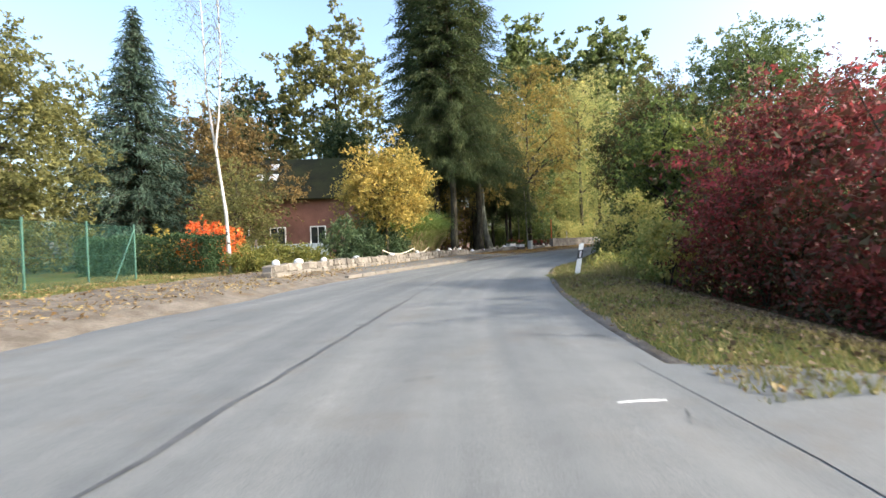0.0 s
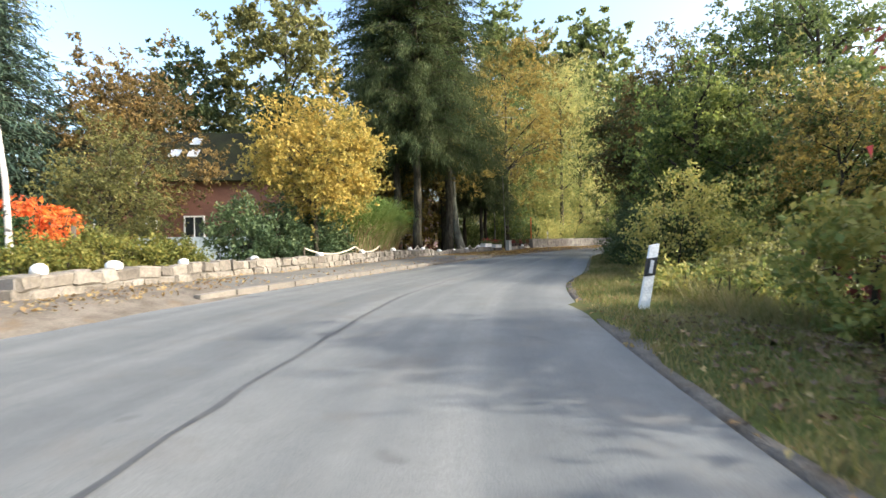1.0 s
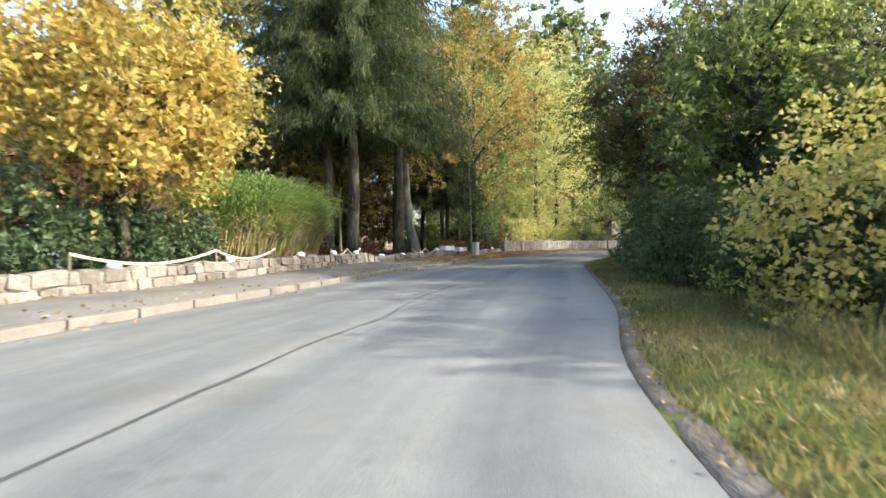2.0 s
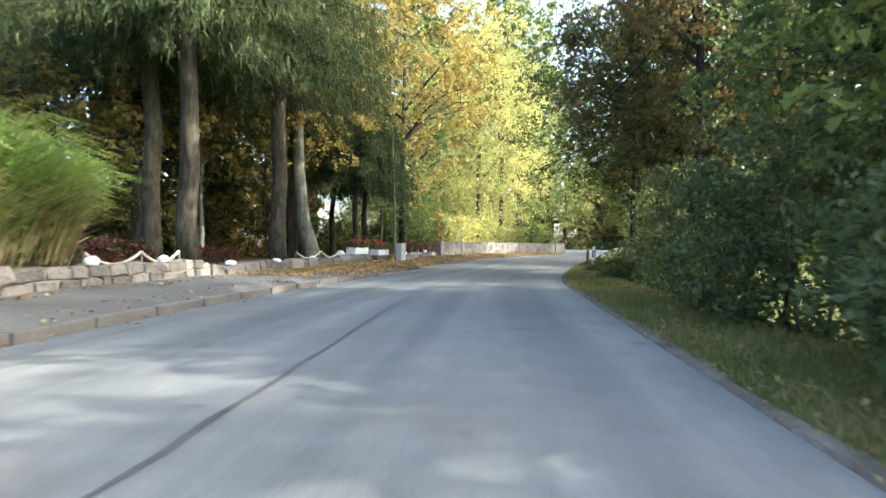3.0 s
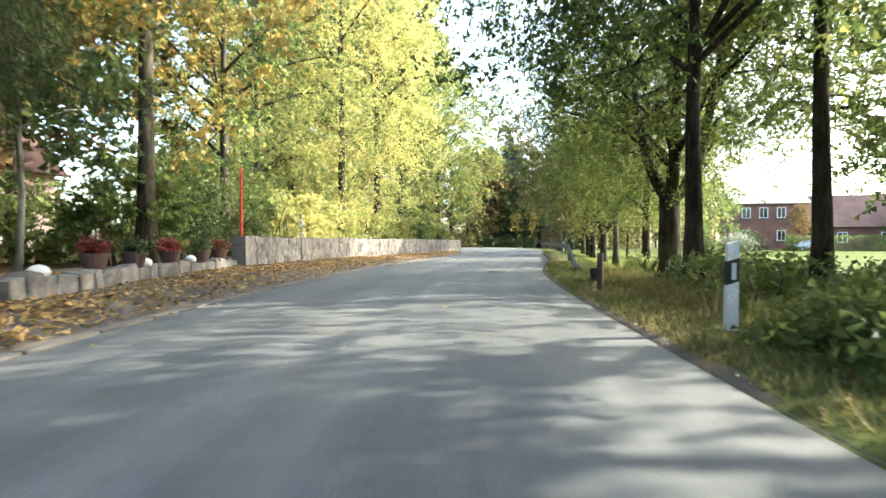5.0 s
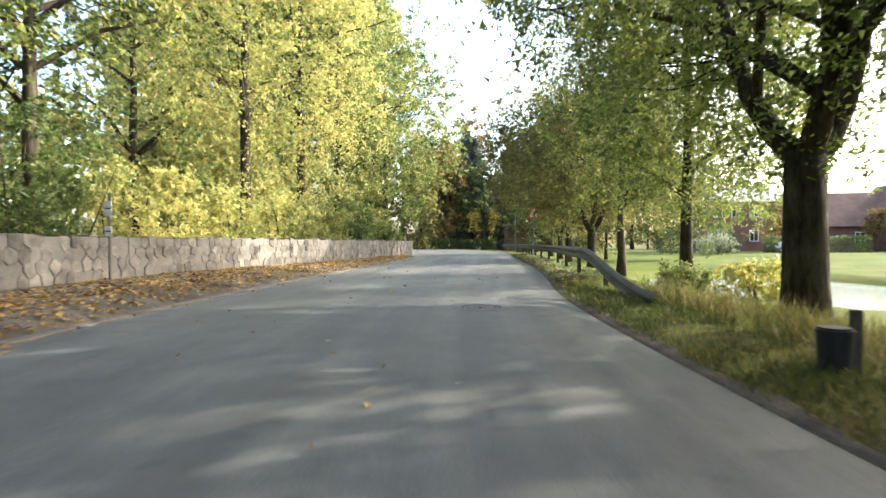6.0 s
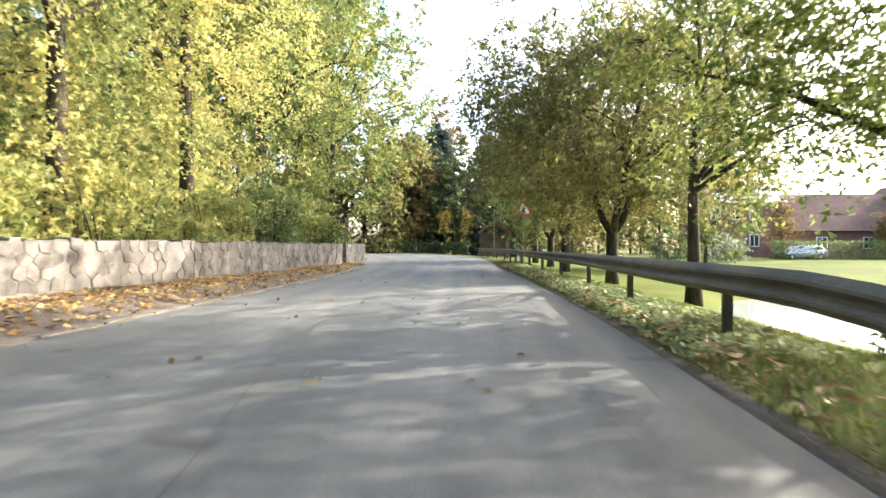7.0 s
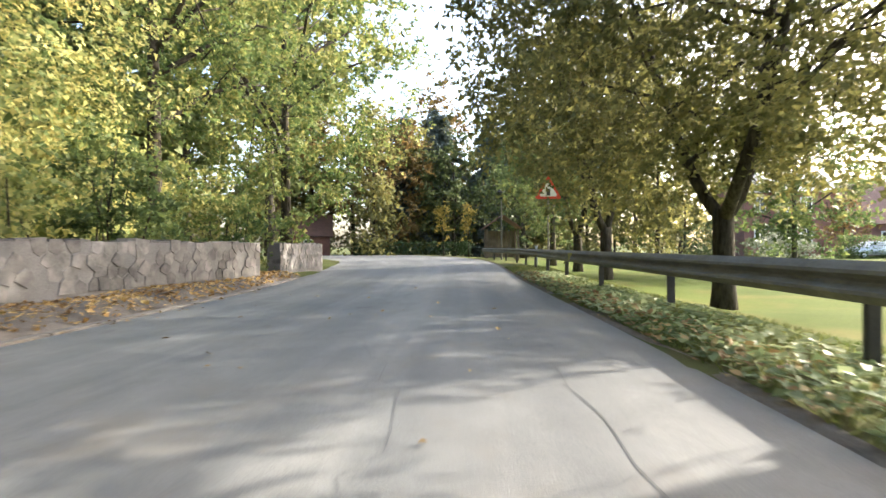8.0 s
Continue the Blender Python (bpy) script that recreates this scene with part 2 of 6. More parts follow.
LEAF_RED = leaf_material("red_creeper_leaves", [(0.05, 0.062, 0.022), (0.09, 0.068, 0.028), (0.13, 0.05, 0.033), (0.2, 0.044, 0.038), (0.42, 0.075, 0.075)], 0.38, 0.45)
LEAF_WINE = leaf_material("wine_red_creeper_leaves", [(0.035, 0.05, 0.02), (0.06, 0.07, 0.026), (0.09, 0.05, 0.028), (0.16, 0.045, 0.034), (0.26, 0.06, 0.05)], 0.35, 0.7)
LEAF_ORANGE = leaf_material("orange_leaves", [(0.42, 0.26, 0.04), (0.62, 0.2, 0.04), (0.7, 0.13, 0.04)], 0.4)
LEAF_HERB = leaf_material("pale_herb_leaves", [(0.09, 0.13, 0.055), (0.17, 0.22, 0.1), (0.32, 0.36, 0.19)], 0.4)
LEAF_POPLAR = leaf_material("poplar_leaves", [(0.09, 0.125, 0.045), (0.15, 0.19, 0.065), (0.23, 0.26, 0.1)], 0.5)
LEAF_BUSH = leaf_material("shrub_leaves", [(0.0947, 0.132, 0.0365), (0.22, 0.25, 0.0665), (0.423, 0.363, 0.102)], 0.45)
LEAF_HEDGE = leaf_material("hedge_leaves", [(0.0173, 0.0362, 0.0152), (0.0287, 0.0602, 0.0203), (0.0473, 0.0788, 0.0262)], 0.25)
LEAF_BLUE = leaf_material("blue_green_leaves", [(0.028, 0.05, 0.026), (0.045, 0.08, 0.036), (0.09, 0.125, 0.05)], 0.35)
LEAF_BOX = leaf_material("garden_shrub_leaves", [(0.06, 0.08, 0.02), (0.12, 0.135, 0.03), (0.22, 0.2, 0.045)], 0.4)
NEEDLE = leaf_material("spruce_needles", [(0.022, 0.039, 0.0155), (0.044, 0.066, 0.025), (0.092, 0.108, 0.041)], 0.45, 0.5, 0.85)
NEEDLE_BLUE = leaf_material("blue_spruce_needles", [(0.026, 0.0457, 0.0347), (0.0433, 0.076, 0.0542), (0.0755, 0.109, 0.07)], 0.25, 0.5, 0.7)
# far needles: distance haze put into the colour, paler and bluer than blue spruce
NEEDLE_HAZED = leaf_material("hazed_spruce_needles", [(0.05, 0.07, 0.062), (0.08, 0.105, 0.09), (0.12, 0.145, 0.12)], 0.3, 0.3, 0.8)
REED = leaf_material("reed_leaves", [(0.09, 0.15, 0.04), (0.16, 0.24, 0.06), (0.26, 0.31, 0.09)], 0.45, 0.8)
REED_DRY = leaf_material("dry_reed_leaves", [(0.24, 0.17, 0.09), (0.38, 0.29, 0.16), (0.46, 0.38, 0.22)], 0.35, 0.8)
BLADE_GREEN = leaf_material("green_grass_blades", [(0.05, 0.085, 0.02), (0.095, 0.13, 0.032), (0.17, 0.175, 0.055)], 0.45, 0.6)
BLADE = leaf_material("grass_blades", [(0.075, 0.095, 0.027), (0.15, 0.155, 0.046), (0.27, 0.22, 0.095)], 0.45, 0.6)
LITTER = leaf_material("fallen_leaves", [(0.0733, 0.0447, 0.0227), (0.165, 0.0992, 0.0421), (0.277, 0.188, 0.0767), (0.336, 0.263, 0.116)], 0.15, 1.2)
LITTER_GOLD = leaf_material("golden_fallen_leaves", [(0.1, 0.056, 0.023), (0.24, 0.135, 0.047), (0.4, 0.25, 0.085), (0.5, 0.35, 0.13)], 0.15, 1.2)
LITTER_BROWN = leaf_material("brown_litter", [(0.0474, 0.0306, 0.018), (0.0946, 0.061, 0.0316), (0.152, 0.101, 0.051)], 0.1, 1.2)


# ---- mesh helpers ----
def part(name, data, mat, parent=None, label=""):
    """Links a bmesh, a mesh or (verts, faces) as one mesh object, under parent if given."""
    if isinstance(data, bmesh.types.BMesh):
        me = bpy.data.meshes.new(name)
        data.to_mesh(me)
        data.free()
    elif isinstance(data, tuple):
        me = bpy.data.meshes.new(name)
        me.from_pydata(*[a.tolist() if isinstance(a, np.ndarray) else a for a in (data[0], [], data[1])])
    else:
        me = data
    if mat and not me.materials:
        me.materials.append(mat)
    ob = new(name, me)
    ob.parent = parent
    if label:
        ob["label"] = label
    return ob


def thing(name, x, y, z=0.0, turn=0.0, label="", category="", group="", kind=""):
    ob = new(name)
    ob.empty_display_size = 0.2
    ob.matrix_basis = pose(x, y, z, 0, 0, turn)
    return tagged(ob, label, category, group, kind)


def box(bm, cx, cy, cz, sx, sy, sz, bevel=0.0, m=None):
    """A box with its centre and sizes, edges bevelled."""
    r = bmesh.ops.create_cube(bm, size=1.0, matrix=(m or Matrix()) @ Matrix.Translation((cx, cy, cz)) @ Matrix.Diagonal((sx, sy, sz, 1)))
    if bevel:
        vs = set(r["verts"])
        es = [e for e in bm.edges if e.verts[0] in vs and e.verts[1] in vs]
        bmesh.ops.bevel(bm, geom=es, offset=bevel, segments=2, affect="EDGES", profile=0.6)
    return bm


def tube(points, radii, sides=8):
    """A tapered tube along points."""
    pts = [Vector(p) for p in points]
    verts, faces = [], []
    for i, p in enumerate(pts):
        d = (pts[min(i + 1, len(pts) - 1)] - pts[max(i - 1, 0)]).normalized()
        u = d.orthogonal().normalized() if i == 0 else (u - d * u.dot(d)).normalized()
        w = d.cross(u)
        for k in range(sides):
            a = 2 * math.pi * k / sides
            verts.append(tuple(p + (u * math.cos(a) + w * math.sin(a)) * radii[i]))
    for i in range(len(pts) - 1):
        for k in range(sides):
            a, b = i * sides + k, i * sides + (k + 1) % sides
            faces.append((a, b, b + sides, a + sides))
    faces.append(tuple(range(sides))[::-1])
    faces.append(tuple(range((len(pts) - 1) * sides, len(pts) * sides)))
    return verts, faces


def join(*meshes):
    verts, faces = [], []
    for v, f in meshes:
        o = len(verts)
        verts += v
        faces += [tuple(i + o for i in q) for q in f]
    return verts, faces


def leaves(centres, size, rng, squash=1.0, droop=0.0):
    """One small folded leaf spray (a bent quad pair) at each centre."""
    n = len(centres)
    d = rng.normal(size=(n, 3))
    d[:, 2] = d[:, 2] * squash - droop
    d /= np.linalg.norm(d, axis=1)[:, None]
    u = np.cross(d, rng.normal(size=(n, 3)))
    u /= np.linalg.norm(u, axis=1)[:, None]
    s = size * rng.uniform(0.55, 1.3, n)[:, None]
    a = centres - d * s * 0.5
    b = centres + u * s * 0.38
    c = centres + d * s * 0.6
    e = centres - u * s * 0.38
    up = np.cross(d, u) * s * 0.12
    if size >= 0.095:                    # all but the nearest foliage: one triangle a leaf
        return np.stack([a, c + u * s * 0.34, c - u * s * 0.34], 1).reshape(-1, 3), np.arange(3 * n).reshape(n, 3)
    v = np.stack([a, b + up, c, e + up], 1).reshape(-1, 3)
    f = np.arange(4 * n).reshape(n, 4)
    return v, f


def smooth(ob):
    ob.data.polygons.foreach_set("use_smooth", [True] * len(ob.data.polygons))
    return ob


def sprays(centres, wide, each, rng, hub, run=9, droop=0.25):
    """Leaf places strung along short twigs that leave each clump outwards, and the twigs as thin slivers."""
    m = max(2, each // run)
    c = np.repeat(centres, m, 0)
    w = np.repeat(wide, m)[:, None]
    out = c - hub
    out /= np.linalg.norm(out, axis=1)[:, None] + 1e-6
    d = out * 0.45 + rng.normal(size=c.shape) * np.array([0.6, 0.6, 0.42])
    d /= np.linalg.norm(d, axis=1)[:, None]
    st = c + rng.normal(size=c.shape) * w * np.array([0.36, 0.36, 0.26])
    ln = w * rng.uniform(0.5, 1.25, (len(c), 1))
    u = rng.uniform(0.1, 1.0, (len(c), run, 1))
    p = st[:, None] + d[:, None] * ln[:, None] * u
    p[..., 2] -= droop * ln * u[..., 0] ** 2
    p = p.reshape(-1, 3) + rng.normal(size=(len(c) * run, 3)) * 0.05
    e = st + d * ln
    e[:, 2] -= droop * ln[:, 0]
    side = np.cross(d, (0, 0, 1.0)) * 0.006
    slivers = np.stack([st - side, st + side, e], 1).reshape(-1, 3), np.arange(3 * len(c)).reshape(-1, 3)
    return p, slivers


def broadleaf(name, label, x, y, z, height, radius, base, leaf, count, size=0.22, trunk=0.2, seed=1, bark=None, lean=(0, 0),
              fork=0.45, squash=1.0, clump=0.75, category="tree", boughs=13, group="", gap=0.0, stems=0, split=0.0):
    """A tree: tapered trunk, which may split into stems, limbs that fork into the crown, and leaves strung on twigs in clumps with gaps."""
    rng = np.random.default_rng(seed)
    t = thing(name, x, y, z, 0, label, category, group)
    top = height * 0.86
    bow = lambda k: height * 0.33 * math.sin(min(k / 0.33, 1) * math.pi / 2)
    tops = [(lean[0] * bow(k) + rng.normal() * 0.06 * k, lean[1] * bow(k) + rng.normal() * 0.06 * k, -0.3 + k * (top + 0.3))
            for k in np.linspace(0, 1, 7)]
    mid = (base + height) / 2
    half = (height - base) / 2
    lines, limbs = [], []
    if stems:
        foot = np.array([lean[0] * split, lean[1] * split, split])
        smooth(part("trunk", tube([(0, 0, -0.3), (0.02, 0, split * 0.25), tuple(foot * 0.6), tuple(foot + (0, 0, 0.15))], [trunk * 1.4, trunk * 1.08, trunk, trunk * 0.95], 14), bark or M_BARK, t))
        for i in range(stems):
            a = seed * 1.3 + i * 6.283 / stems + rng.uniform(-0.3, 0.3)
            k = radius * rng.uniform(0.3, 0.5)
            q = np.array([foot - (0, 0, 0.1), foot + (math.cos(a) * k * 0.42, math.sin(a) * k * 0.42, (top - split) * 0.24), foot + (math.cos(a) * k * 0.8, math.sin(a) * k * 0.8, (top - split) * 0.6),
                          foot + (math.cos(a) * k * 1.1, math.sin(a) * k * 1.1, (top - split) * rng.uniform(0.85, 1.0))])
            q[1:3] += rng.normal(size=(2, 3)) * 0.1
            lines.append(curve3(q, 9))
            smooth(part("stem", tube(lines[-1], [trunk * (0.66 - 0.06 * j) for j in range(9)], 10), bark or M_BARK, t))
    else:
        smooth(part("trunk", tube(tops, [trunk * (1.35 if i == 0 else 1.0 - 0.14 * i) for i in range(7)], 14), bark or M_BARK, t))
        lines.append(np.array(tops))
    ends = []
    for i in range(boughs):
        line = lines[i % len(lines)]
        a = i * 2.4 + rng.uniform(-0.4, 0.4)
        el = rng.uniform(-0.4, 0.95)
        r = radius * math.sqrt(max(0.05, 1 - el * el)) * rng.uniform(0.65, 1.0)
        end = np.array([lean[0] * height * 0.33 + r * math.cos(a), lean[1] * height * 0.33 + r * math.sin(a), mid + half * el * squash])
        want = min(0.95 * top, max(fork * base, end[2] - r * 0.55, min(0.35 * top, base)))
        zs = line[:, 2]
        st = np.array([np.interp(want, zs, line[:, j]) for j in range(3)])
        k = st[2] / top
        m1 = st + (end - st) * 0.4 + np.array([0, 0, 0.12 * r]) + rng.normal(size=3) * 0.12
        m2 = st + (end - st) * 0.75 + np.array([0, 0, 0.1 * r]) + rng.normal(size=3) * 0.15
        r0 = trunk * (0.5 - 0.28 * k) * (0.75 if stems else 1.0)
        part("limb", tube([st, m1, m2, end], [r0, r0 * 0.7, r0 * 0.45, r0 * 0.15], 6), bark or M_BARK, t)
        for q in (0.35, 0.5, 0.7, 0.85):
            s2 = st + (end - st) * q
            e2 = s2 + rng.normal(size=3) * radius * 0.24 + np.array([0, 0, 0.12 * radius])
            limbs.append(tube([s2, (s2 + e2) / 2 + rng.normal(size=3) * 0.08, e2], [r0 * 0.32, r0 * 0.2, r0 * 0.07], 4))
            ends.append(e2)
        ends.append(end)
    # clumps: round the limbs' ends and all over the outer crown
    nc = max(18, int(count / 90))
    p = rng.normal(size=(nc, 3))
    p /= np.linalg.norm(p, axis=1)[:, None]
    p *= rng.uniform(0.3, 1.0, nc)[:, None] ** 0.5
    p *= 1 + 0.16 * np.sin(3.1 * p[:, [1]] * 2 + seed) + 0.1 * np.sin(7 * p[:, [0]] + seed)
    c = np.stack([p[:, 0] * radius + lean[0] * height * 0.33, p[:, 1] * radius + lean[1] * height * 0.33, mid + p[:, 2] * half * squash], 1)
    if gap:
        c = c[rng.uniform(size=len(c)) > gap]
    c = np.concatenate([c, np.array(ends)])
    each = max(20, int(count / len(c)))
    w = rng.uniform(0.5, 1.25, len(c)) * clump
    pts, slivers = sprays(c, w, each, rng, np.array([0, 0, mid - half * 0.4]))
    pts = pts[pts[:, 2] > 0.15]
    v, f = join(*limbs)
    if size < 0.19:
        n = len(v)
        v, f = v + slivers[0].tolist(), f + (slivers[1] + n).tolist()
    tagged(part("branchwork", (v, f), bark or M_BARK, t), kind="stuff")
    tagged(part("crown", leaves(pts, size, rng, 0.8, 0.25), leaf, t), kind="stuff")
    return t


def curve3(points, n):
    """n points on the smooth line through four."""
    a, b, c, d = [np.array(q, float) for q in points]
    u = np.linspace(0, 1, n)[:, None]
    x = [0, 1 / 3, 2 / 3, 1]
    w = [np.prod([(u - x[j]) / (x[i] - x[j]) for j in range(4) if j != i], axis=0) for i in range(4)]
    return a * w[0] + b * w[1] + c * w[2] + d * w[3]


def shrub(name, label, x, y, z, rx, ry, height, leaf, count, size=0.12, seed=1, turn=0.0, category="shrub", boxy=0.0, group="", stems=9, skirt=0.0):
    """A shrub or hedge: stems from the ground and leaves through its whole body, thicker towards the outside."""
    rng = np.random.default_rng(seed)
    count = int(count * 0.9)
    t = thing(name, x, y, z, turn, label, category, group)
    st = []
    for i in range(stems):
        a = rng.uniform(0, 6.28)
        b = np.array([rx * 0.5 * rng.uniform(-1, 1), ry * 0.5 * rng.uniform(-1, 1), -0.15])
        e = np.array([b[0] * 1.5 + 0.25 * rx * math.cos(a), b[1] * 1.5 + 0.25 * ry * math.sin(a), height * rng.uniform(0.55, 0.85)])
        st.append(tube([b, (b + e) / 2 + rng.normal(size=3) * 0.06, e], [0.03, 0.02, 0.008], 5))
    tagged(part("branchwork", join(*st), M_BARK, t), kind="stuff")
    if boxy:
        p = rng.uniform(-1, 1, (count, 3))
        k = rng.integers(0, 3, count)
        sgn = np.where(rng.uniform(size=count) < 0.5, -1, 1)
        outer = rng.uniform(size=count) < 0.75
        for ax in range(3):
            mk = (k == ax) & outer
            p[mk, ax] = sgn[mk] * rng.uniform(0.82, 1.0, mk.sum())
        q = np.stack([p[:, 0] * rx, p[:, 1] * ry, (p[:, 2] + 1) / 2 * height], 1)
        q += rng.normal(size=q.shape) * 0.05
        q[:, 2] += 0.08 * np.sin(q[:, 0] * 3.1 + seed)
    else:
        n = max(40, count // 60)
        p = rng.normal(size=(n, 3))
        p /= np.linalg.norm(p, axis=1)[:, None]
        ang = np.arctan2(p[:, 1], p[:, 0])
        bump = 1 + 0.13 * np.sin(ang * 3 + seed) + 0.1 * np.sin(ang * 7 + p[:, 2] * 6 + seed * 2) + 0.07 * np.sin(p[:, 2] * 11 + ang * 4)
        p *= (rng.uniform(0.15, 1, n) ** 0.4 * bump)[:, None]
        p[:, 2] = np.where(rng.uniform(size=n) < skirt, rng.uniform(-0.85, 0.1, n), p[:, 2])
        q = np.stack([p[:, 0] * rx, p[:, 1] * ry, height * (0.45 + 0.52 * p[:, 2])], 1)
        wide = rng.uniform(0.5, 1.3, n)[:, None] * (0.08 + 0.085 * min(rx, ry))
        q, slivers = sprays(q, wide[:, 0] * 2.0, count // n, rng, np.array([0, 0, height * 0.2]), 8)
    q = q[q[:, 2] > 0.02]
    tagged(part("foliage", leaves(q, size, rng), leaf, t), kind="stuff")
    return t


def conifer(name, label, x, y, z, height, radius, leaf, seed=1, base=0.6, trunk=0.22, layers=34, per=9, spray=0.5, category="conifer", power=1.0, bare=0.0, fine=0.0, hang=0.12):
    """A spruce: straight trunk and whorls of drooping boughs, each set with flat sprays of needles."""
    rng = np.random.default_rng(seed)
    t = thing(name, x, y, z, 0, label, category)
    line = [(0.05 * math.sin(k * 2.3 + seed), 0.05 * math.cos(k * 1.9 + seed), -0.3 + k / 17 * (height + 0.3)) for k in range(18)]
    girth = [trunk * (1.4 if k == 0 else 1.12 - 1.05 * k / 17) * rng.uniform(0.95, 1.05) for k in range(18)]
    smooth(part("trunk", tube(line, girth, 14), M_BARK, t))
    vs, boughs = [], []
    for i in range(layers):
        k = (i + rng.uniform(-0.5, 0.5)) / layers
        h = base + (height - base) * max(0.0, k)
        r = radius * (1 - max(k, 0)) ** power * rng.uniform(0.75, 1.1) + 0.15
        for j in range(per):
            if bare and rng.uniform() < bare:
                continue
            a = j * 6.283 / per + i * 0.7 + rng.uniform(-0.25, 0.25)
            rr = r * rng.uniform(0.7, 1.12)
            droop = rng.uniform(0.15, 0.4) * rr
            d = np.array([math.cos(a), math.sin(a), 0])
            m = max(4, int(rr * 9))
            q = np.linspace(0.12, 1, m)
            pts = d[None] * (q * rr)[:, None]
            h = base + (height - base) * max(0.0, k) + rng.uniform(-0.5, 0.5)
            pts[:, 2] = h + 0.1 * rr * np.sin(q * 2.2) - droop * q * q + 0.12 * rr * np.clip(q - 0.8, 0, 1)
            boughs.append(tube([(0, 0, h), tuple(pts[m // 2]), tuple(pts[-1])], [0.03, 0.02, 0.006], 4))
            side = np.array([-d[1], d[0], 0])
            for sg in (-1, 1, 0.15):
                c = pts + side[None] * (sg * spray * rng.uniform(0.25, 0.75) * (1.15 - 0.6 * q))[:, None] + rng.normal(size=pts.shape) * 0.09
                c[:, 2] -= abs(sg) * rng.uniform(0.02, hang, len(c)) * q
                vs.append(c)
    tagged(part("branchwork", join(*boughs), M_BARK, t), kind="stuff")
    c = np.concatenate(vs)
    long, width = np.full(len(c), spray), np.full(len(c), 0.09)
    if fine:                             # the lower boughs, seen from near: several narrow hanging sprays for each broad one
        low = c[:, 2] < fine
        near = np.repeat(c[low], 4, 0) + rng.normal(size=(4 * low.sum(), 3)) * np.array([0.08, 0.08, 0.07])
        turn = np.arctan2(c[low, 1], c[low, 0])
        strand = hang * 2.4 * np.clip(np.sin(turn * 9 + c[low, 2] * 2.1 + seed) * 0.6 + 0.4, 0, 1) * rng.uniform(0.5, 1, low.sum())
        near[:, 2] -= np.repeat(strand, 4) * np.tile([0.0, 0.33, 0.67, 1.0], low.sum())
        c = np.concatenate([c[~low], near])
        long = np.concatenate([long[~low], np.full(len(near), spray * 0.6)])
        width = np.concatenate([width[~low], np.full(len(near), 0.06)])
    n = len(c)
    out = c * np.array([1, 1, 0])
    out /= np.linalg.norm(out, axis=1)[:, None] + 1e-6
    d = out * 0.75 + rng.normal(size=(n, 3)) * 0.4 + np.array([0, 0, -0.38])
    if fine:
        d[-len(near):] += out[-len(near):] * -0.45 + np.array([0, 0, -0.6])
    d /= np.linalg.norm(d, axis=1)[:, None]
    u = np.cross(d, np.array([0, 0, 1.0]) + rng.normal(size=(n, 3)) * 0.5)
    u /= np.linalg.norm(u, axis=1)[:, None]
    s = (long * rng.uniform(0.6, 1.25, n))[:, None]
    w = u * s * width[:, None]
    v = np.stack([c - d * s * 0.35 + w, c - d * s * 0.35 - w, c + d * s * 0.65], 1).reshape(-1, 3)
    tagged(part("needles", (v, np.arange(3 * n).reshape(n, 3)), leaf, t), kind="stuff")
    return t

# ---- plan: the road's two edges ----
RIGHT = [(3.9, -30), (4.0, -10), (4.4, 5), (4.97, 14.2), (6.1, 21.2), (8.28, 28.7), (10.75, 33.35), (14.62, 41.35), (17.3, 46.6), (21.95, 53.15),
         (27.45, 59.95), (32.8, 65.2), (37.45, 69.95), (44.75, 77.85), (54.7, 88.3), (61.5, 97), (68, 110), (72, 124)]
LEFT = [(-3.2, -30), (-3.0, -10), (-2.4, 7), (-1.35, 18.3), (-0.25, 22.4), (1.15, 27.15), (3.35, 32.2), (5.95, 37.45), (8.65, 42.85), (11.3, 47.2),
        (14.45, 51.85), (17.5, 56.7), (21.95, 62.75), (27.35, 68.85), (33.35, 74.85), (38.7, 80.9), (46.0, 91.2), (52, 102), (56, 122)]
RAIL = [(22.67, 52.59), (28.25, 59.21), (33.42, 64.58), (38.23, 69.17), (45.64, 76.98), (55.68, 87.44), (62.27, 96.57)]


def curve(points, n=260):
    """An even run of points on the smooth line through those given."""
    p = np.array(points, float)
    p = np.vstack([2 * p[0] - p[1], p, 2 * p[-1] - p[-2]])
    out = []
    for i in range(1, len(p) - 2):
        for u in np.linspace(0, 1, 24, endpoint=False):
            a, b, c, d = p[i - 1], p[i], p[i + 1], p[i + 2]
            out.append(0.5 * (2 * b + (c - a) * u + (2 * a - 5 * b + 4 * c - d) * u * u + (3 * b - a - 3 * c + d) * u ** 3))
    out.append(p[-2])
    q = np.array(out)
    s = np.concatenate([[0], np.cumsum(np.linalg.norm(np.diff(q, axis=0), axis=1))])
    t = np.linspace(0, s[-1], n)
    return np.stack([np.interp(t, s, q[:, 0]), np.interp(t, s, q[:, 1])], 1)


def normals(c):
    d = np.gradient(c, axis=0)
    d /= np.linalg.norm(d, axis=1)[:, None]
    return np.stack([d[:, 1], -d[:, 0]], 1)         # to the right of the way


EDGE_R, EDGE_L = curve(RIGHT), curve(LEFT)
NORM_R, NORM_L = normals(EDGE_R), normals(EDGE_L)


def offset(edge, norm, x, y):
    """Signed distance to the right of an edge, for arrays of points."""
    p = np.stack([np.ravel(x), np.ravel(y)], 1)
    out = np.empty(len(p))
    for i in range(0, len(p), 4000):
        q = p[i:i + 4000]
        d = q[:, None] - edge[None]
        k = np.argmin((d ** 2).sum(2), 1)
        e = d[np.arange(len(q)), k]
        out[i:i + 4000] = np.where((e * norm[k]).sum(1) < 0, -1, 1) * np.linalg.norm(e, axis=1)
    return out.reshape(np.shape(x))


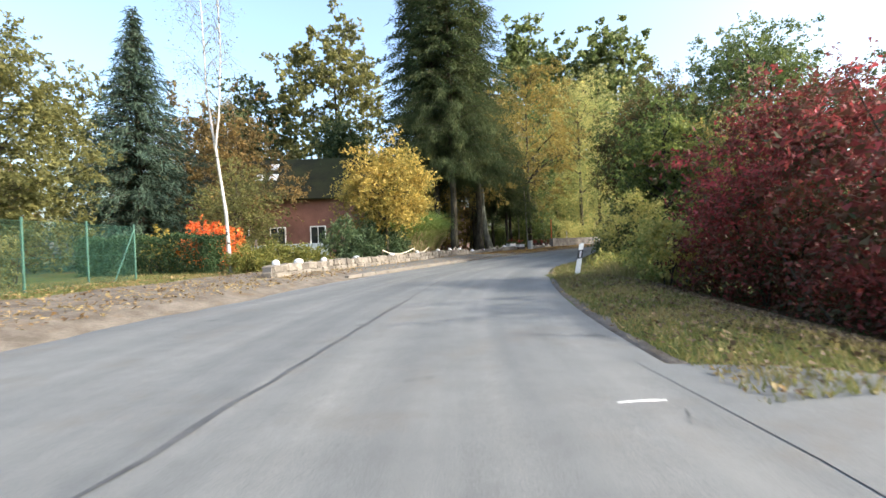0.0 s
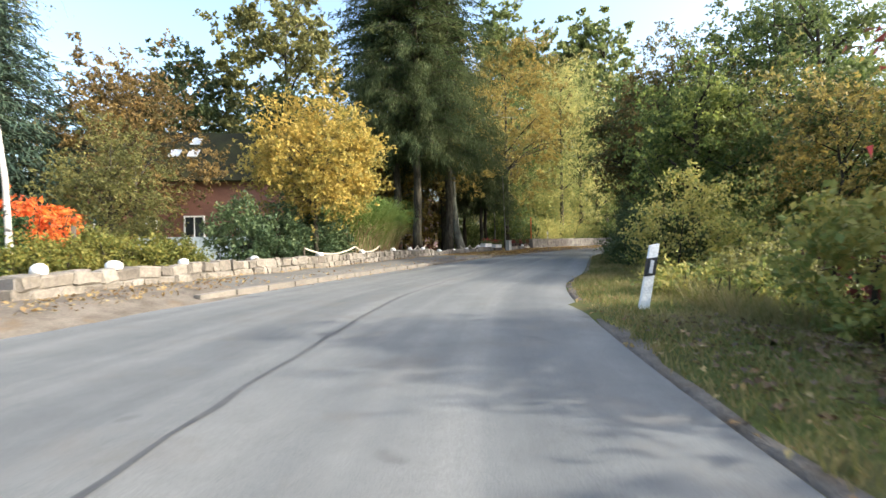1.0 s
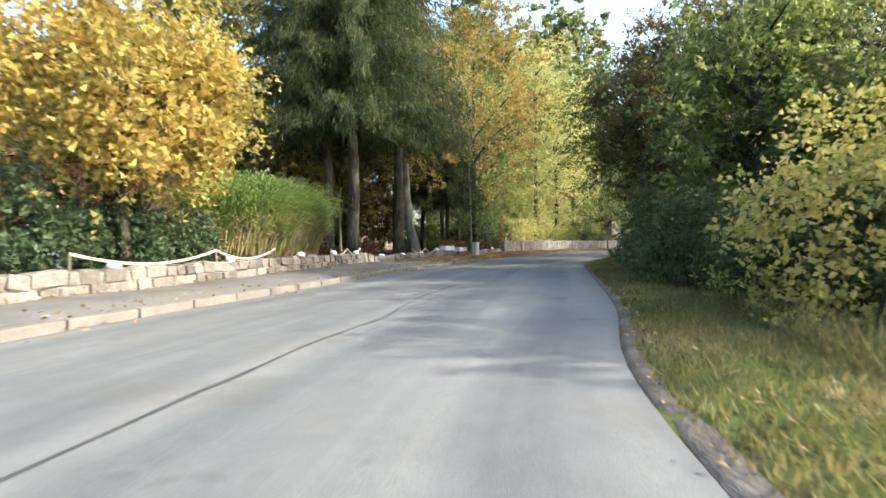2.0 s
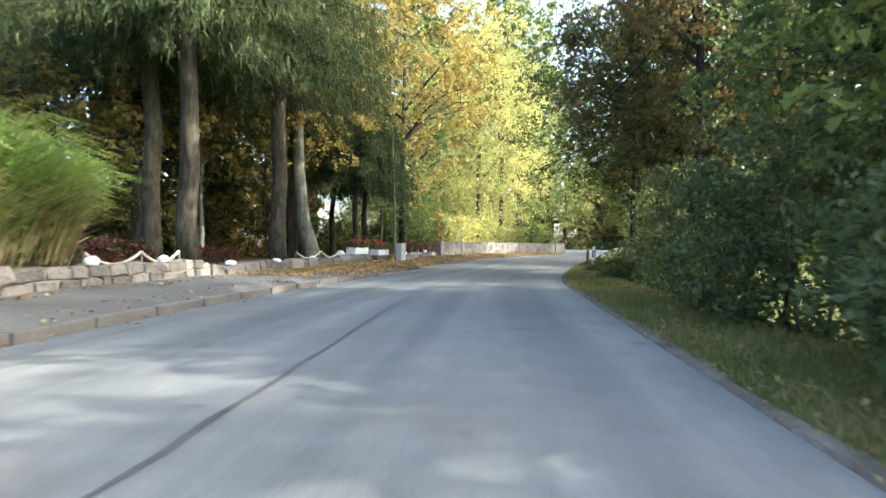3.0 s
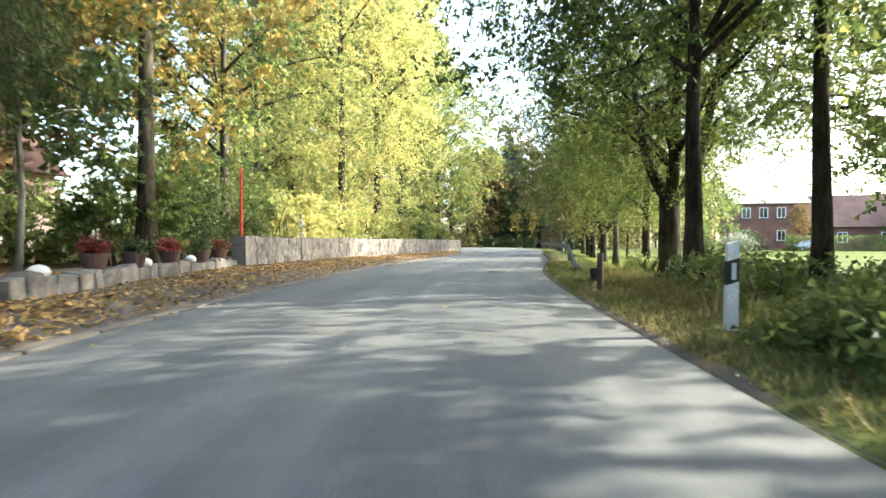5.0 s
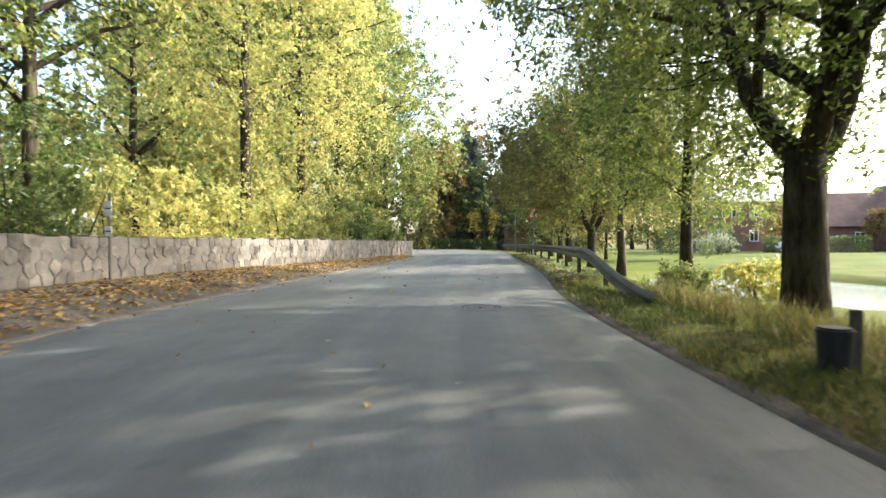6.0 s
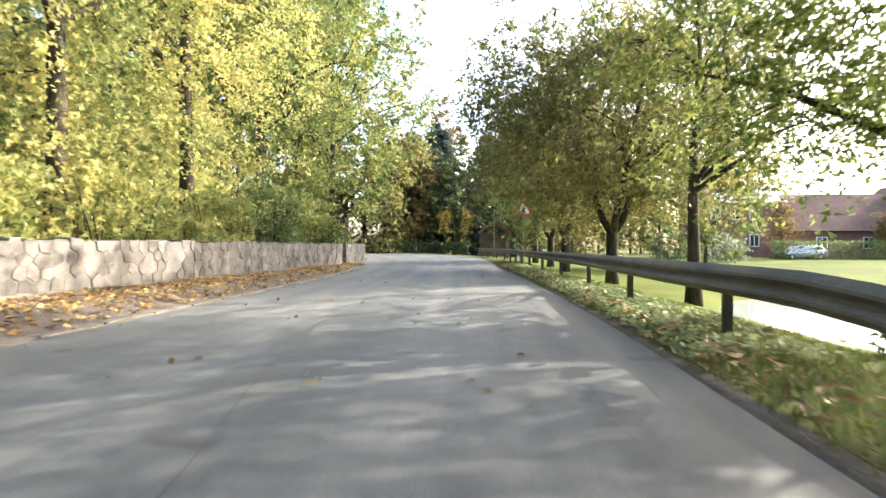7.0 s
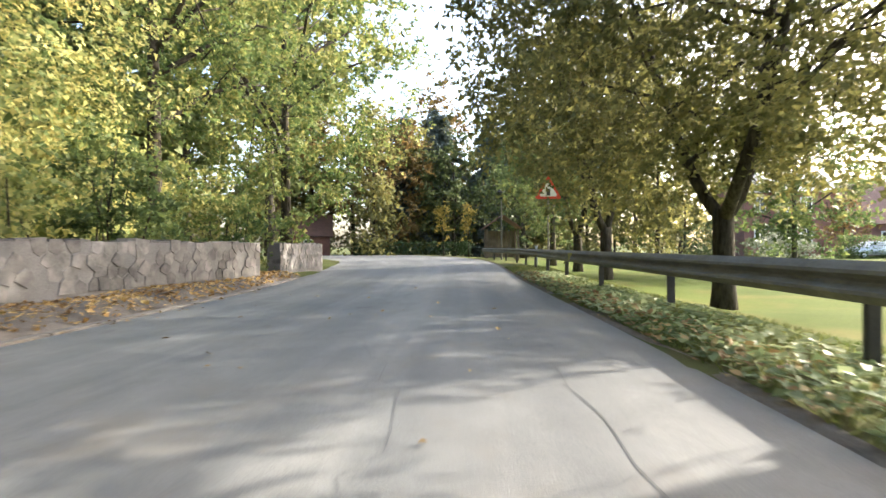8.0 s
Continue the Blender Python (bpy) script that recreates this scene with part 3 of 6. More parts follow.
def ease(v):
    v = np.clip(v, 0, 1)
    return v * v * (3 - 2 * v)


def along(edge, norm, y0, y1, step, side=0.0):
    """Points on an edge, shifted to its right by side, from y0 to y1, at even steps, with the heading in degrees."""
    k = (edge[:, 1] >= y0) & (edge[:, 1] <= y1)
    p = edge[k] + norm[k] * side
    s = np.concatenate([[0], np.cumsum(np.linalg.norm(np.diff(p, axis=0), axis=1))])
    t = np.arange(step / 2, s[-1], step)
    x, y = np.interp(t, s, p[:, 0]), np.interp(t, s, p[:, 1])
    x2, y2 = np.interp(t + 0.1, s, p[:, 0]), np.interp(t + 0.1, s, p[:, 1])
    x1, y1 = np.interp(t - 0.1, s, p[:, 0]), np.interp(t - 0.1, s, p[:, 1])
    return [(a, b, math.degrees(math.atan2(f - h, e - g))) for a, b, e, f, g, h in zip(x, y, x2, y2, x1, y1)]


POND = (42.4, 62.0, 6.5, 4.0, radians(45))


def pond_r(x, y):
    c, s = math.cos(POND[4]), math.sin(POND[4])
    u, v = (x - POND[0]) * c + (y - POND[1]) * s, -(x - POND[0]) * s + (y - POND[1]) * c
    return np.sqrt((u / POND[2]) ** 2 + (v / POND[3]) ** 2)


def height_at(x, y):
    x, y = np.asarray(x, float), np.asarray(y, float)
    r, l = offset(EDGE_R, NORM_R, x, y), offset(EDGE_L, NORM_L, x, y)
    h = np.full(x.shape, -0.09)
    right = -0.03 + 0.07 * ease(r / 0.5) - 0.55 * ease((r - 1.2) / 3.0) + 0.25 * ease((r - 14) / 20)
    left = -0.03 + 0.17 * ease(-l / 0.7) + 0.12 * ease((-l - 1.5) / 3)
    right = np.where((y < 14.7) & (r < 7), -0.13, right)      # under the lay-by
    h = np.where(r > 0, right, h)
    h = np.where(l < 0, left, h)
    h = h - 0.9 * ease((1.35 - pond_r(x, y)) / 0.55) * (r > 2.0)
    return h + np.where((r > 1) | (l < -1), 0.03 * np.sin(x * 1.3 + 0.7 * y) * np.sin(y * 0.9), 0)


def ground_z(x, y):
    return float(height_at(np.array([x]), np.array([y]))[0])


# ---- ground, road, verges ----
gx = np.concatenate([[-3000, -900, -300, -120, -70], np.arange(-45, 125.1, 1.25), [140, 170, 240, 400, 1000, 3000]])
gy = np.concatenate([[-3000, -900, -300, -100, -60], np.arange(-40, 150.1, 1.25), [165, 200, 270, 400, 1000, 3000]])
X, Y = np.meshgrid(gx, gy, indexing="ij")
Z = height_at(X, Y)
under = offset(EDGE_L, NORM_L, X, Y)
Z -= 0.06 * ((under < 0.5) & (under > -3.0) & (Y > -24) & (Y < 83))      # the verge and footpath lie on top
nv = len(gy)
I, J = np.meshgrid(np.arange(len(gx) - 1), np.arange(nv - 1), indexing="ij")
F = np.stack([I * nv + J, (I + 1) * nv + J, (I + 1) * nv + J + 1, I * nv + J + 1], -1).reshape(-1, 4)
tagged(smooth(part("ground", (np.stack([X, Y, Z], -1).reshape(-1, 3), F), M_GRASS)), "grassy uneven ground beside the road", "ground", kind="structure")

rv, rf = [], []
for i in range(len(EDGE_R)):
    a, b = EDGE_L[i], EDGE_R[i]
    for k in range(9):
        u = k / 8
        p = a + (b - a) * u
        rv.append((p[0], p[1], 0.035 * (1 - (2 * u - 1) ** 2)))
for i in range(len(EDGE_R) - 1):
    for k in range(8):
        o = i * 9 + k
        rf.append((o, o + 1, o + 10, o + 9))
road = tagged(smooth(part("road", (rv, rf), M_ASPHALT)), "grey worn asphalt village road with cracks", "road", kind="structure")


layer = road.data.uv_layers.new(name="way")
vi = np.empty(len(road.data.loops), dtype=np.int32)
road.data.loops.foreach_get("vertex_index", vi)
layer.data.foreach_set("uv", np.column_stack([(vi % 9) / 8.0, (vi // 9) * 0.85]).astype(np.float32).ravel())


def strip(edge, norm, y0, y1, o0, o1, lift, cells=6, ragged=0.0, seed=0):
    """A band that lies on the ground between two offsets of an edge."""
    rng = np.random.default_rng(seed)
    k = (edge[:, 1] >= y0) & (edge[:, 1] <= y1)
    e, n = edge[k], norm[k]
    v, f = [], []
    for i in range(len(e)):
        for c in range(cells + 1):
            o = o0 + (o1 - o0) * c / cells
            if c in (0, cells):
                o += ragged * rng.uniform(-1, 1)
            p = e[i] + n[i] * o
            v.append((p[0], p[1]))
    v = np.array(v)
    z = height_at(v[:, 0], v[:, 1]) + lift
    for i in range(len(e) - 1):
        for c in range(cells):
            o = i * (cells + 1) + c
            f.append((o, o + 1, o + cells + 2, o + cells + 1))
    return np.column_stack([v, z]), f


tagged(smooth(part("gravel_verge", strip(EDGE_L, NORM_L, -25, 30, -3.6, 0.15, 0.075, 10, 0.12, 2), M_DIRT)),
       "pale sandy gravel verge strewn with dry leaves", "verge", kind="structure")
tagged(smooth(part("pavement", strip(EDGE_L, NORM_L, 26.5, 52.5, -2.4, -0.1, 0.05, 6), M_PAVE)),
       "grey paved footpath along the stone wall", "pavement", kind="structure")
tagged(smooth(part("leafy_verge", strip(EDGE_L, NORM_L, 47.5, 84, -5.5, 0.1, 0.06, 12, 0.1, 3), M_DIRT)),
       "earth verge under a layer of fallen leaves", "verge", kind="structure")
tagged(smooth(part("forest_floor", strip(EDGE_L, NORM_L, 46, 88, -30, -4.6, 0.03, 20, 0.2, 4), M_FOREST)),
       "dark leaf-covered woodland floor", "ground", kind="structure")
tagged(smooth(part("road_shoulder", strip(EDGE_R, NORM_R, 14.7, 112, -0.08, 0.16, 0.025, 4, 0.06, 5), M_DIRT)),
       "narrow crumbled earth shoulder", "verge", kind="structure")
tagged(smooth(part("bank_floor", strip(EDGE_R, NORM_R, 15.2, 25, 1.4, 9.0, 0.02, 14, 0.35, 7), M_FOREST)),
       "dark leaf-strewn earth beneath the thicket", "ground", kind="structure")
lv, lf = strip(EDGE_R, NORM_R, -25, 14.9, -0.07, 6.5, 0.0, 8, 0.0, 8)
lv[-9:, 1] += np.array([1.15, 0.75, 0.3, 0.12, 0.0, -0.1, 0.05, 0.0, 0.0])      # the grass ends in a slant, not square
lv[:, 2] = np.maximum(0.006, height_at(lv[:, 0], lv[:, 1]) + 0.012)
tagged(smooth(part("lay_by", (lv, lf), M_ASPHALT)), "worn asphalt lay-by widening the road", "road", kind="structure")
tagged(smooth(part("lawn", strip(EDGE_R, NORM_R, 50, 105, 3.2, 70, 0.03, 70, 0.1, 6), M_LAWN)),
       "bright green mown lawn beyond the guardrail", "lawn", kind="structure")

a = np.linspace(0, 2 * math.pi, 48, endpoint=False)
c, s = math.cos(POND[4]), math.sin(POND[4])
pv = [(POND[0], POND[1], -0.78)] + [(POND[0] + POND[2] * 1.25 * math.cos(q) * c - POND[3] * 1.25 * math.sin(q) * s,
                                     POND[1] + POND[2] * 1.25 * math.cos(q) * s + POND[3] * 1.25 * math.sin(q) * c, -0.78) for q in a]
tagged(part("pond", (pv, [(0, i + 1, (i + 1) % 48 + 1) for i in range(48)]), M_WATER), "still pond reflecting a bright sky", "water", kind="structure")


# ---- trees and shrubs, left of the road ----
def woods(label, line, depth, height, leaf, count, seed, size=0.55, low=0.0):
    """A far belt of woodland: many thin trunks and a mass of leaf clumps with an uneven top."""
    rng = np.random.default_rng(seed)
    p = np.array(line, float)
    s = np.concatenate([[0], np.cumsum(np.linalg.norm(np.diff(p, axis=0), axis=1))])
    nt = int(s[-1] / 3.0)
    t = rng.uniform(0, s[-1], nt)
    base = np.stack([np.interp(t, s, p[:, 0]), np.interp(t, s, p[:, 1])], 1) + rng.normal(size=(nt, 2)) * depth * 0.4
    hs = height * rng.uniform(0.6, 1.1, nt)
    trunks = [tube([(b[0], b[1], -0.6), (b[0] + rng.normal() * 0.2, b[1], h * 0.5), (b[0], b[1] + rng.normal() * 0.3, h * 0.9)], [0.22, 0.15, 0.04], 6) for b, h in zip(base, hs)]
    belt = thing("woodland", 0, 0, 0, 0, label, "woodland", kind="stuff")
    tagged(part("trunk_stand", join(*trunks), M_BARK, belt), kind="stuff")
    k = rng.integers(0, nt, count // 60)
    v = rng.uniform(low, 1, len(k))
    r = depth * 0.42 * np.sqrt(np.clip(1 - (2 * v - 0.85) ** 2 * 0.8, 0.05, 1))
    a = rng.uniform(0, 6.28, len(k))
    c = np.stack([base[k, 0] + r * np.cos(a) * rng.uniform(0.2, 1, len(k)), base[k, 1] + r * np.sin(a) * rng.uniform(0.2, 1, len(k)), hs[k] * v], 1)
    q = np.repeat(c, 60, 0) + rng.normal(size=(len(c) * 60, 3)) * np.array([0.9, 0.9, 0.6])
    tagged(part("leaf_mass", leaves(q, size, rng, 0.8, 0.2), leaf, belt), kind="stuff")


broadleaf("tree", "broad olive-green tree with yellowing leaves behind the fence", -16.0, 37.6, 0.2, 12.0, 4.4, 0.2, LEAF_OLIVE, 42000, 0.19, 0.22, 11, clump=0.8, boughs=18)
conifer("spruce", "tall dark blue-green spruce behind the hedge", -12.7, 45.7, 0.2, 16.2, 6.3, NEEDLE_BLUE, 12, 0.2, 0.24, 46, 12, 0.42, power=0.92, hang=0.35)

broadleaf("tree", "olive-brown garden tree thinning in autumn", -7.3, 47.6, 0.2, 9.6, 3.5, 0.6, LEAF_RUST, 16000, 0.17, 0.16, 14)
broadleaf("tree", "olive-brown drooping garden tree before the house", -5.5, 41.0, 0.2, 5.4, 2.1, 0.4, LEAF_OLIVE, 11000, 0.12, 0.13, 15)
broadleaf("tree", "rust-brown tall tree behind the house", -15, 64, 0.2, 15, 5.5, 2, LEAF_RUST, 15000, 0.26, 0.25, 16)
broadleaf("tree", "olive and green tall tree behind the house", -22, 58, 0.2, 13, 5.5, 1.5, LEAF_OLIVE, 11000, 0.3, 0.25, 18)
broadleaf("yellow_tree", "round golden-yellow garden tree above the stone wall", 2.75, 37.0, 0.2, 5.3, 2.2, 1.7, LEAF_YELLOW, 21000, 0.12, 0.11, 17, clump=0.72, gap=0.25, boughs=17)
for i, (x, y, h, r) in enumerate([(6.4, 50.3, 23, 4.2), (7.5, 49.0, 26, 4.4), (9.8, 51.4, 26, 4.2), (5.2, 54.5, 24, 4.4), (10.5, 58, 22, 3.8)]):
    conifer("spruce", "tall dark spruce with bare lower trunk", x, y, 0.2, h, r, NEEDLE, 20 + i, 6.0, 0.24, 30, 10, 0.5, power=0.66, fine=11.5 if i < 3 else 0.0, hang=0.32)
beech = broadleaf("beech", "leaning grey-barked forked beech with golden leaves", 11.25, 54.55, 0.2, 13, 4.6, 3.9, LEAF_GOLD, 15000, 0.16, 0.28, 30, M_BEECH, lean=(-0.15, -0.06))
broadleaf("beech", "golden-brown beech beside the wall", 17.2, 64.0, 0.2, 19, 6.2, 4.2, LEAF_GOLD, 30000, 0.18, 0.24, 31)
broadleaf("beech", "rust-leaved beech at the wood's edge", 11.5, 66, 0.2, 15, 5.0, 3.0, LEAF_RUST, 12000, 0.24, 0.22, 32, M_BEECH)
for i, (x, y, h) in enumerate([(7.0, 56.4, 9.5), (3.6, 52.6, 8.0), (9.4, 62.0, 11.0)]):
    broadleaf("beech", "slender young beech with golden leaves among the spruces", x, y, 0.2, h, 2.6, 2.4, LEAF_GOLD, 7500, 0.17, 0.1, 400 + i, M_BEECH, gap=0.25)
for i, (x, y) in enumerate([(13.2, 57.0), (13.9, 58.6), (12.6, 60.5)]):
    conifer("spruce", "dark young spruce with a bare lower stem", x, y, 0.2, 11.5 + i, 2.6, NEEDLE, 34 + i, 3.4, 0.14, 24, 9, 0.36, power=0.6, fine=7.0)
broadleaf("young_tree", "thin pale-stemmed young tree with green leaves", 15.0, 60.2, 0.2, 6.5, 2.0, 2.0, LEAF_GREEN, 5000, 0.16, 0.07, 38, M_BEECH, lean=(0.05, 0))
for i, (x, y, h, r, c, lf) in enumerate([(21, 75, 17, 5.0, 24000, LEAF_LIME), (28.4, 78.6, 23, 5.0, 50000, LEAF_YG), (32.4, 82.0, 24, 5.2, 52000, LEAF_YG), (25, 86, 21, 6, 16000, LEAF_YG), (37.5, 88, 20, 5.4, 38000, LEAF_LIME), (44.2, 92.4, 20, 6.8, 42000, LEAF_LIME)]):
    broadleaf("tree", "tall tree with bright yellow-green autumn leaves behind the stone wall", x, y, 0.3, h, r, 1.6, lf, c, 0.2 if y > 90 else 0.135 if c > 30000 else 0.18, 0.28, 40 + i, clump=0.9, boughs=16)
for i, (x, y, rx, ry, h, lf) in enumerate([(18.3, 67.3, 1.6, 1.6, 3.6, LEAF_GREEN), (20.6, 70.8, 1.7, 1.8, 4.2, LEAF_GREEN), (23.6, 72.6, 1.8, 1.6, 3.2, LEAF_YG), (26.4, 74.6, 1.8, 1.5, 2.8, LEAF_YG),
                                           (29.4, 76.6, 1.9, 1.3, 3.0, LEAF_YG), (32.4, 79.2, 1.9, 1.4, 2.6, LEAF_YG), (35.4, 82.0, 2.0, 1.5, 3.4, LEAF_GREEN), (38.5, 84.6, 1.9, 1.6, 3.0, LEAF_LIME)]):
    shrub("shrub", "leafy autumn shrub leaning over the stone wall", x, y, 0.3, rx, ry, h, lf, 7000, 0.13, 140 + i, 40)
for i, (x, y, h, r) in enumerate([(-3, 72, 27, 6.5), (-13, 76, 20, 6), (13, 76, 20, 6)]):
    broadleaf("tree", "tall far tree with dull green and rust leaves", x, y, 0, h, r, 5, [LEAF_OLIVE, LEAF_DARK, LEAF_RUST][i], 19000, 0.43, 0.35, 50 + i, clump=1.2, gap=0.1)
for i, (x, y, h, r) in enumerate([(33, 121, 48, 8), (46.5, 119, 46, 7.5), (40, 128, 45, 8), (54, 118, 46, 8)]):
    broadleaf("poplar", "tall pale green poplar in the distance", x, y, 0, h, r, 6, LEAF_POPLAR, 19000, 0.82, 0.5, 60 + i, clump=1.7, boughs=16)
for i, (x, y, rx, ry, h, lf) in enumerate([(4.5, 58, 2.2, 1.8, 3.0, LEAF_OLIVE), (8.6, 60, 2.2, 1.8, 3.6, LEAF_GOLD), (12.3, 63.5, 2.0, 1.6, 2.6, LEAF_GREEN), (1, 62, 2.2, 2, 3.4, LEAF_GREEN),
                                           (6.0, 66, 2.5, 2, 4.4, LEAF_RUST), (14.5, 68, 1.6, 1.6, 2.6, LEAF_GREEN), (16.9, 64.9, 1.5, 1.4, 3.2, LEAF_SUNLIT)]):
    shrub("shrub", "shaded olive and golden undergrowth among the trees", x, y, 0.2, rx, ry, h, lf, 6000, 0.16, 150 + i)
shrub("shrub", "low shrub with dull red leaves under the trees", 5.6, 49.6, 0.2, 1.0, 0.6, 0.85, LEAF_WINE, 2600, 0.09, 158)
shrub("shrub", "low shrub with dull red leaves under the trees", 8.0, 51.6, 0.2, 0.8, 0.6, 0.7, LEAF_WINE, 2200, 0.09, 159)
woods("dark green woodland behind the garden and the spruces", [(-60, 60), (-25, 80), (2, 86), (14, 88)], 9, 15, LEAF_RUST, 34000, 201, 0.56)
woods("dark green undergrowth among the spruces", [(-1, 60), (5, 67)], 7, 11, LEAF_DARK, 22000, 207, 0.36)
woods("yellow-green woodland behind the park wall", [(14, 88), (30, 100), (44, 112)], 9, 15, LEAF_YG, 28000, 202, 0.55)


def slender_birch(x, y, z, seed):
    """A forked birch: two thin white stems with fine hanging twigs, almost leafless."""
    rng = np.random.default_rng(seed)
    t = thing("birch", x, y, z, 0, "slender white-barked forked birch almost bare of leaves", "tree")
    part("trunk", tube([(0.1, 0, -0.3), (0.02, 0, 2.2), (-0.25, 0, 4.6)], [0.075, 0.052, 0.044], 10), M_BIRCH, t)
    stems = [[(-0.25, 0, 4.5), (-0.5, 0.1, 6.5), (-0.55, 0.1, 9.0), (-0.75, 0.2, 13.6)], [(-0.25, 0, 4.5), (-0.05, -0.1, 5.6), (0.1, -0.1, 8.0), (0.02, 0, 12.8)]]
    twigs, tips = [], []
    for st in stems:
        part("stem", tube(st, [0.042, 0.034, 0.024, 0.01], 8), M_BIRCH, t)
        p = np.array(st)
        for i in range(46):
            k = rng.uniform(0.35, 1.0)
            b = np.array([np.interp(k, np.linspace(0, 1, 4), p[:, j]) for j in range(3)])
            a = rng.uniform(0, 6.283)
            ln = rng.uniform(0.6, 1.5) * (1.25 - 0.6 * k)
            m = b + np.array([math.cos(a) * ln * 0.5, math.sin(a) * ln * 0.5, ln * 0.5])
            e = m + np.array([math.cos(a) * ln * 0.5, math.sin(a) * ln * 0.5, -ln * rng.uniform(0.0, 0.5)])
            twigs.append(tube([b, m, e], [0.012, 0.008, 0.003], 4))
            for q in range(3):
                s2 = m + (e - m) * rng.uniform(0, 1)
                e2 = s2 + rng.normal(size=3) * 0.25 + np.array([0, 0, -0.35])
                twigs.append(tube([s2, e2], [0.005, 0.002], 3))
                tips.append(e2)
    tagged(part("branchwork", join(*twigs), M_BEECH, t), kind="stuff")
    tips = np.array(tips)
    q = np.repeat(tips, 5, 0) + rng.normal(size=(len(tips) * 5, 3)) * 0.18
    tagged(part("crown", leaves(q, 0.06, rng), LEAF_OLIVE, t), kind="stuff")


slender_birch(-2.85, 30.7, 0.2, 13)
# garden
shrub("hedge", "clipped dark green garden hedge", -6.35, 32.75, 0.15, 2.85, 0.6, 1.58, LEAF_HEDGE, 17000, 0.085, 161, -14, "hedge", 1.0)
shrub("shrub", "vivid orange-red shrub behind the hedge", -4.75, 34.6, 0.2, 1.3, 0.9, 2.2, LEAF_ORANGE, 6500, 0.11, 162)
shrub("shrub", "yellow-orange shrub behind the hedge", -7.0, 35.6, 0.2, 0.9, 0.8, 2.0, LEAF_YELLOW, 4000, 0.11, 163)
for i, (x, y, rx, h) in enumerate([(-2.0, 30.4, 0.75, 0.95), (-1.2, 31.3, 0.9, 1.1), (-0.2, 32.3, 0.75, 0.8)]):
    shrub("shrub", "rounded garden shrub with yellow-green leaves behind the wall", x, y, 0.2, rx, rx * 0.9, h, LEAF_BOX, 6000, 0.075, 164 + i)
shrub("shrub", "tangled olive undergrowth in the garden", -3.5, 38.5, 0.2, 1.8, 1.2, 1.6, LEAF_OLIVE, 5000, 0.1, 166)
for i, (x, y, rx, ry, h) in enumerate([(0.9, 34.2, 0.9, 0.8, 2.0), (1.6, 35.8, 0.9, 0.8, 2.0), (2.4, 37.4, 0.9, 0.8, 1.9), (3.1, 39.2, 0.8, 0.7, 1.6)]):
    shrub("shrub", "blue-green upright garden shrub behind the wall", x, y, 0.2, rx, ry, h, LEAF_BLUE, 7000, 0.1, 170 + i, 55)
shrub("shrub", "olive shrub seen through the wire fence", -7.6, 26.6, 0.15, 0.6, 0.6, 1.5, LEAF_OLIVE, 2200, 0.09, 176)


def reeds(name, label, x, y, z, rx, ry, height, n, seed, turn):
    """A big tuft of arching grass: each blade a bent ribbon."""
    rng = np.random.default_rng(seed)
    t = thing(name, x, y, z, turn, label, "ornamental grass")
    green, dry = ([], []), ([], [])
    for i in range(n):
        v, f = dry if i % 3 == 0 else green
        a, r = rng.uniform(0, 6.283), math.sqrt(rng.uniform(0, 1))
        b = np.array([rx * 0.8 * r * math.cos(a), ry * 0.8 * r * math.sin(a), 0])
        h = height * rng.uniform(0.55, 1.05) * (1 - 0.3 * r * r) * (0.72 if i % 3 == 0 else 1.0)
        out = np.array([math.cos(a), math.sin(a), 0]) * (0.15 + 0.5 * r) + rng.normal(size=3) * np.array([0.25, 0.25, 0])
        side = np.cross(out, (0, 0, 1.0))
        side = side / (np.linalg.norm(side) + 1e-6) * rng.uniform(0.012, 0.024)
        o = len(v)
        for q, w in ((0.25, 0.7), (0.6, 1.0), (0.85, 0.8), (1.0, 0.1)):
            p = b + out * h * 0.5 * q ** 2.2 + np.array([0, 0, h * (q - 0.38 * q ** 4)])
            v += [tuple(p - side * w), tuple(p + side * w)]
        f += [(o + 2 * k, o + 2 * k + 1, o + 2 * k + 3, o + 2 * k + 2) for k in range(3)]
    tagged(part("green_foliage", green, REED, t, "bright green arching blades"), kind="stuff")
    tagged(part("dry_foliage", dry, REED_DRY, t, "straw-coloured dry blades low in the clump"), kind="stuff")
    return t


reeds("miscanthus", "tall clump of green and straw-coloured ornamental grass", 4.55, 43.0, 0.2, 1.1, 3.7, 4.4, 9500, 180, -24)

# ---- trees and shrubs, right of the road ----
shrub("creeper_thicket", "large thicket overgrown with crimson creeper leaves", 12.3, 21.7, -0.5, 3.1, 2.2, 4.9, LEAF_RED, 38000, 0.1, 70, 20, "thicket")
shrub("creeper_thicket", "thicket of crimson creeper and brambles", 12.2, 17.0, -0.5, 3.2, 3.4, 4.7, LEAF_RED, 20000, 0.13, 69, 0, "thicket")
shrub("creeper_thicket", "dull red creeper trailing down to the ground", 10.7, 22.4, -0.5, 1.3, 2.3, 2.7, LEAF_WINE, 14000, 0.085, 66, 0, "thicket", skirt=0.5)
shrub("creeper_thicket", "green and red creeper trailing down to the ground", 10.6, 18.4, -0.5, 1.3, 2.3, 2.3, LEAF_WINE, 14000, 0.085, 67, 0, "thicket", skirt=0.5)
shrub("shrub", "dark green scrub beneath the creeper thicket", 10.3, 16.4, -0.5, 1.3, 1.7, 2.0, LEAF_DARK, 9000, 0.09, 68, 0, skirt=0.4)
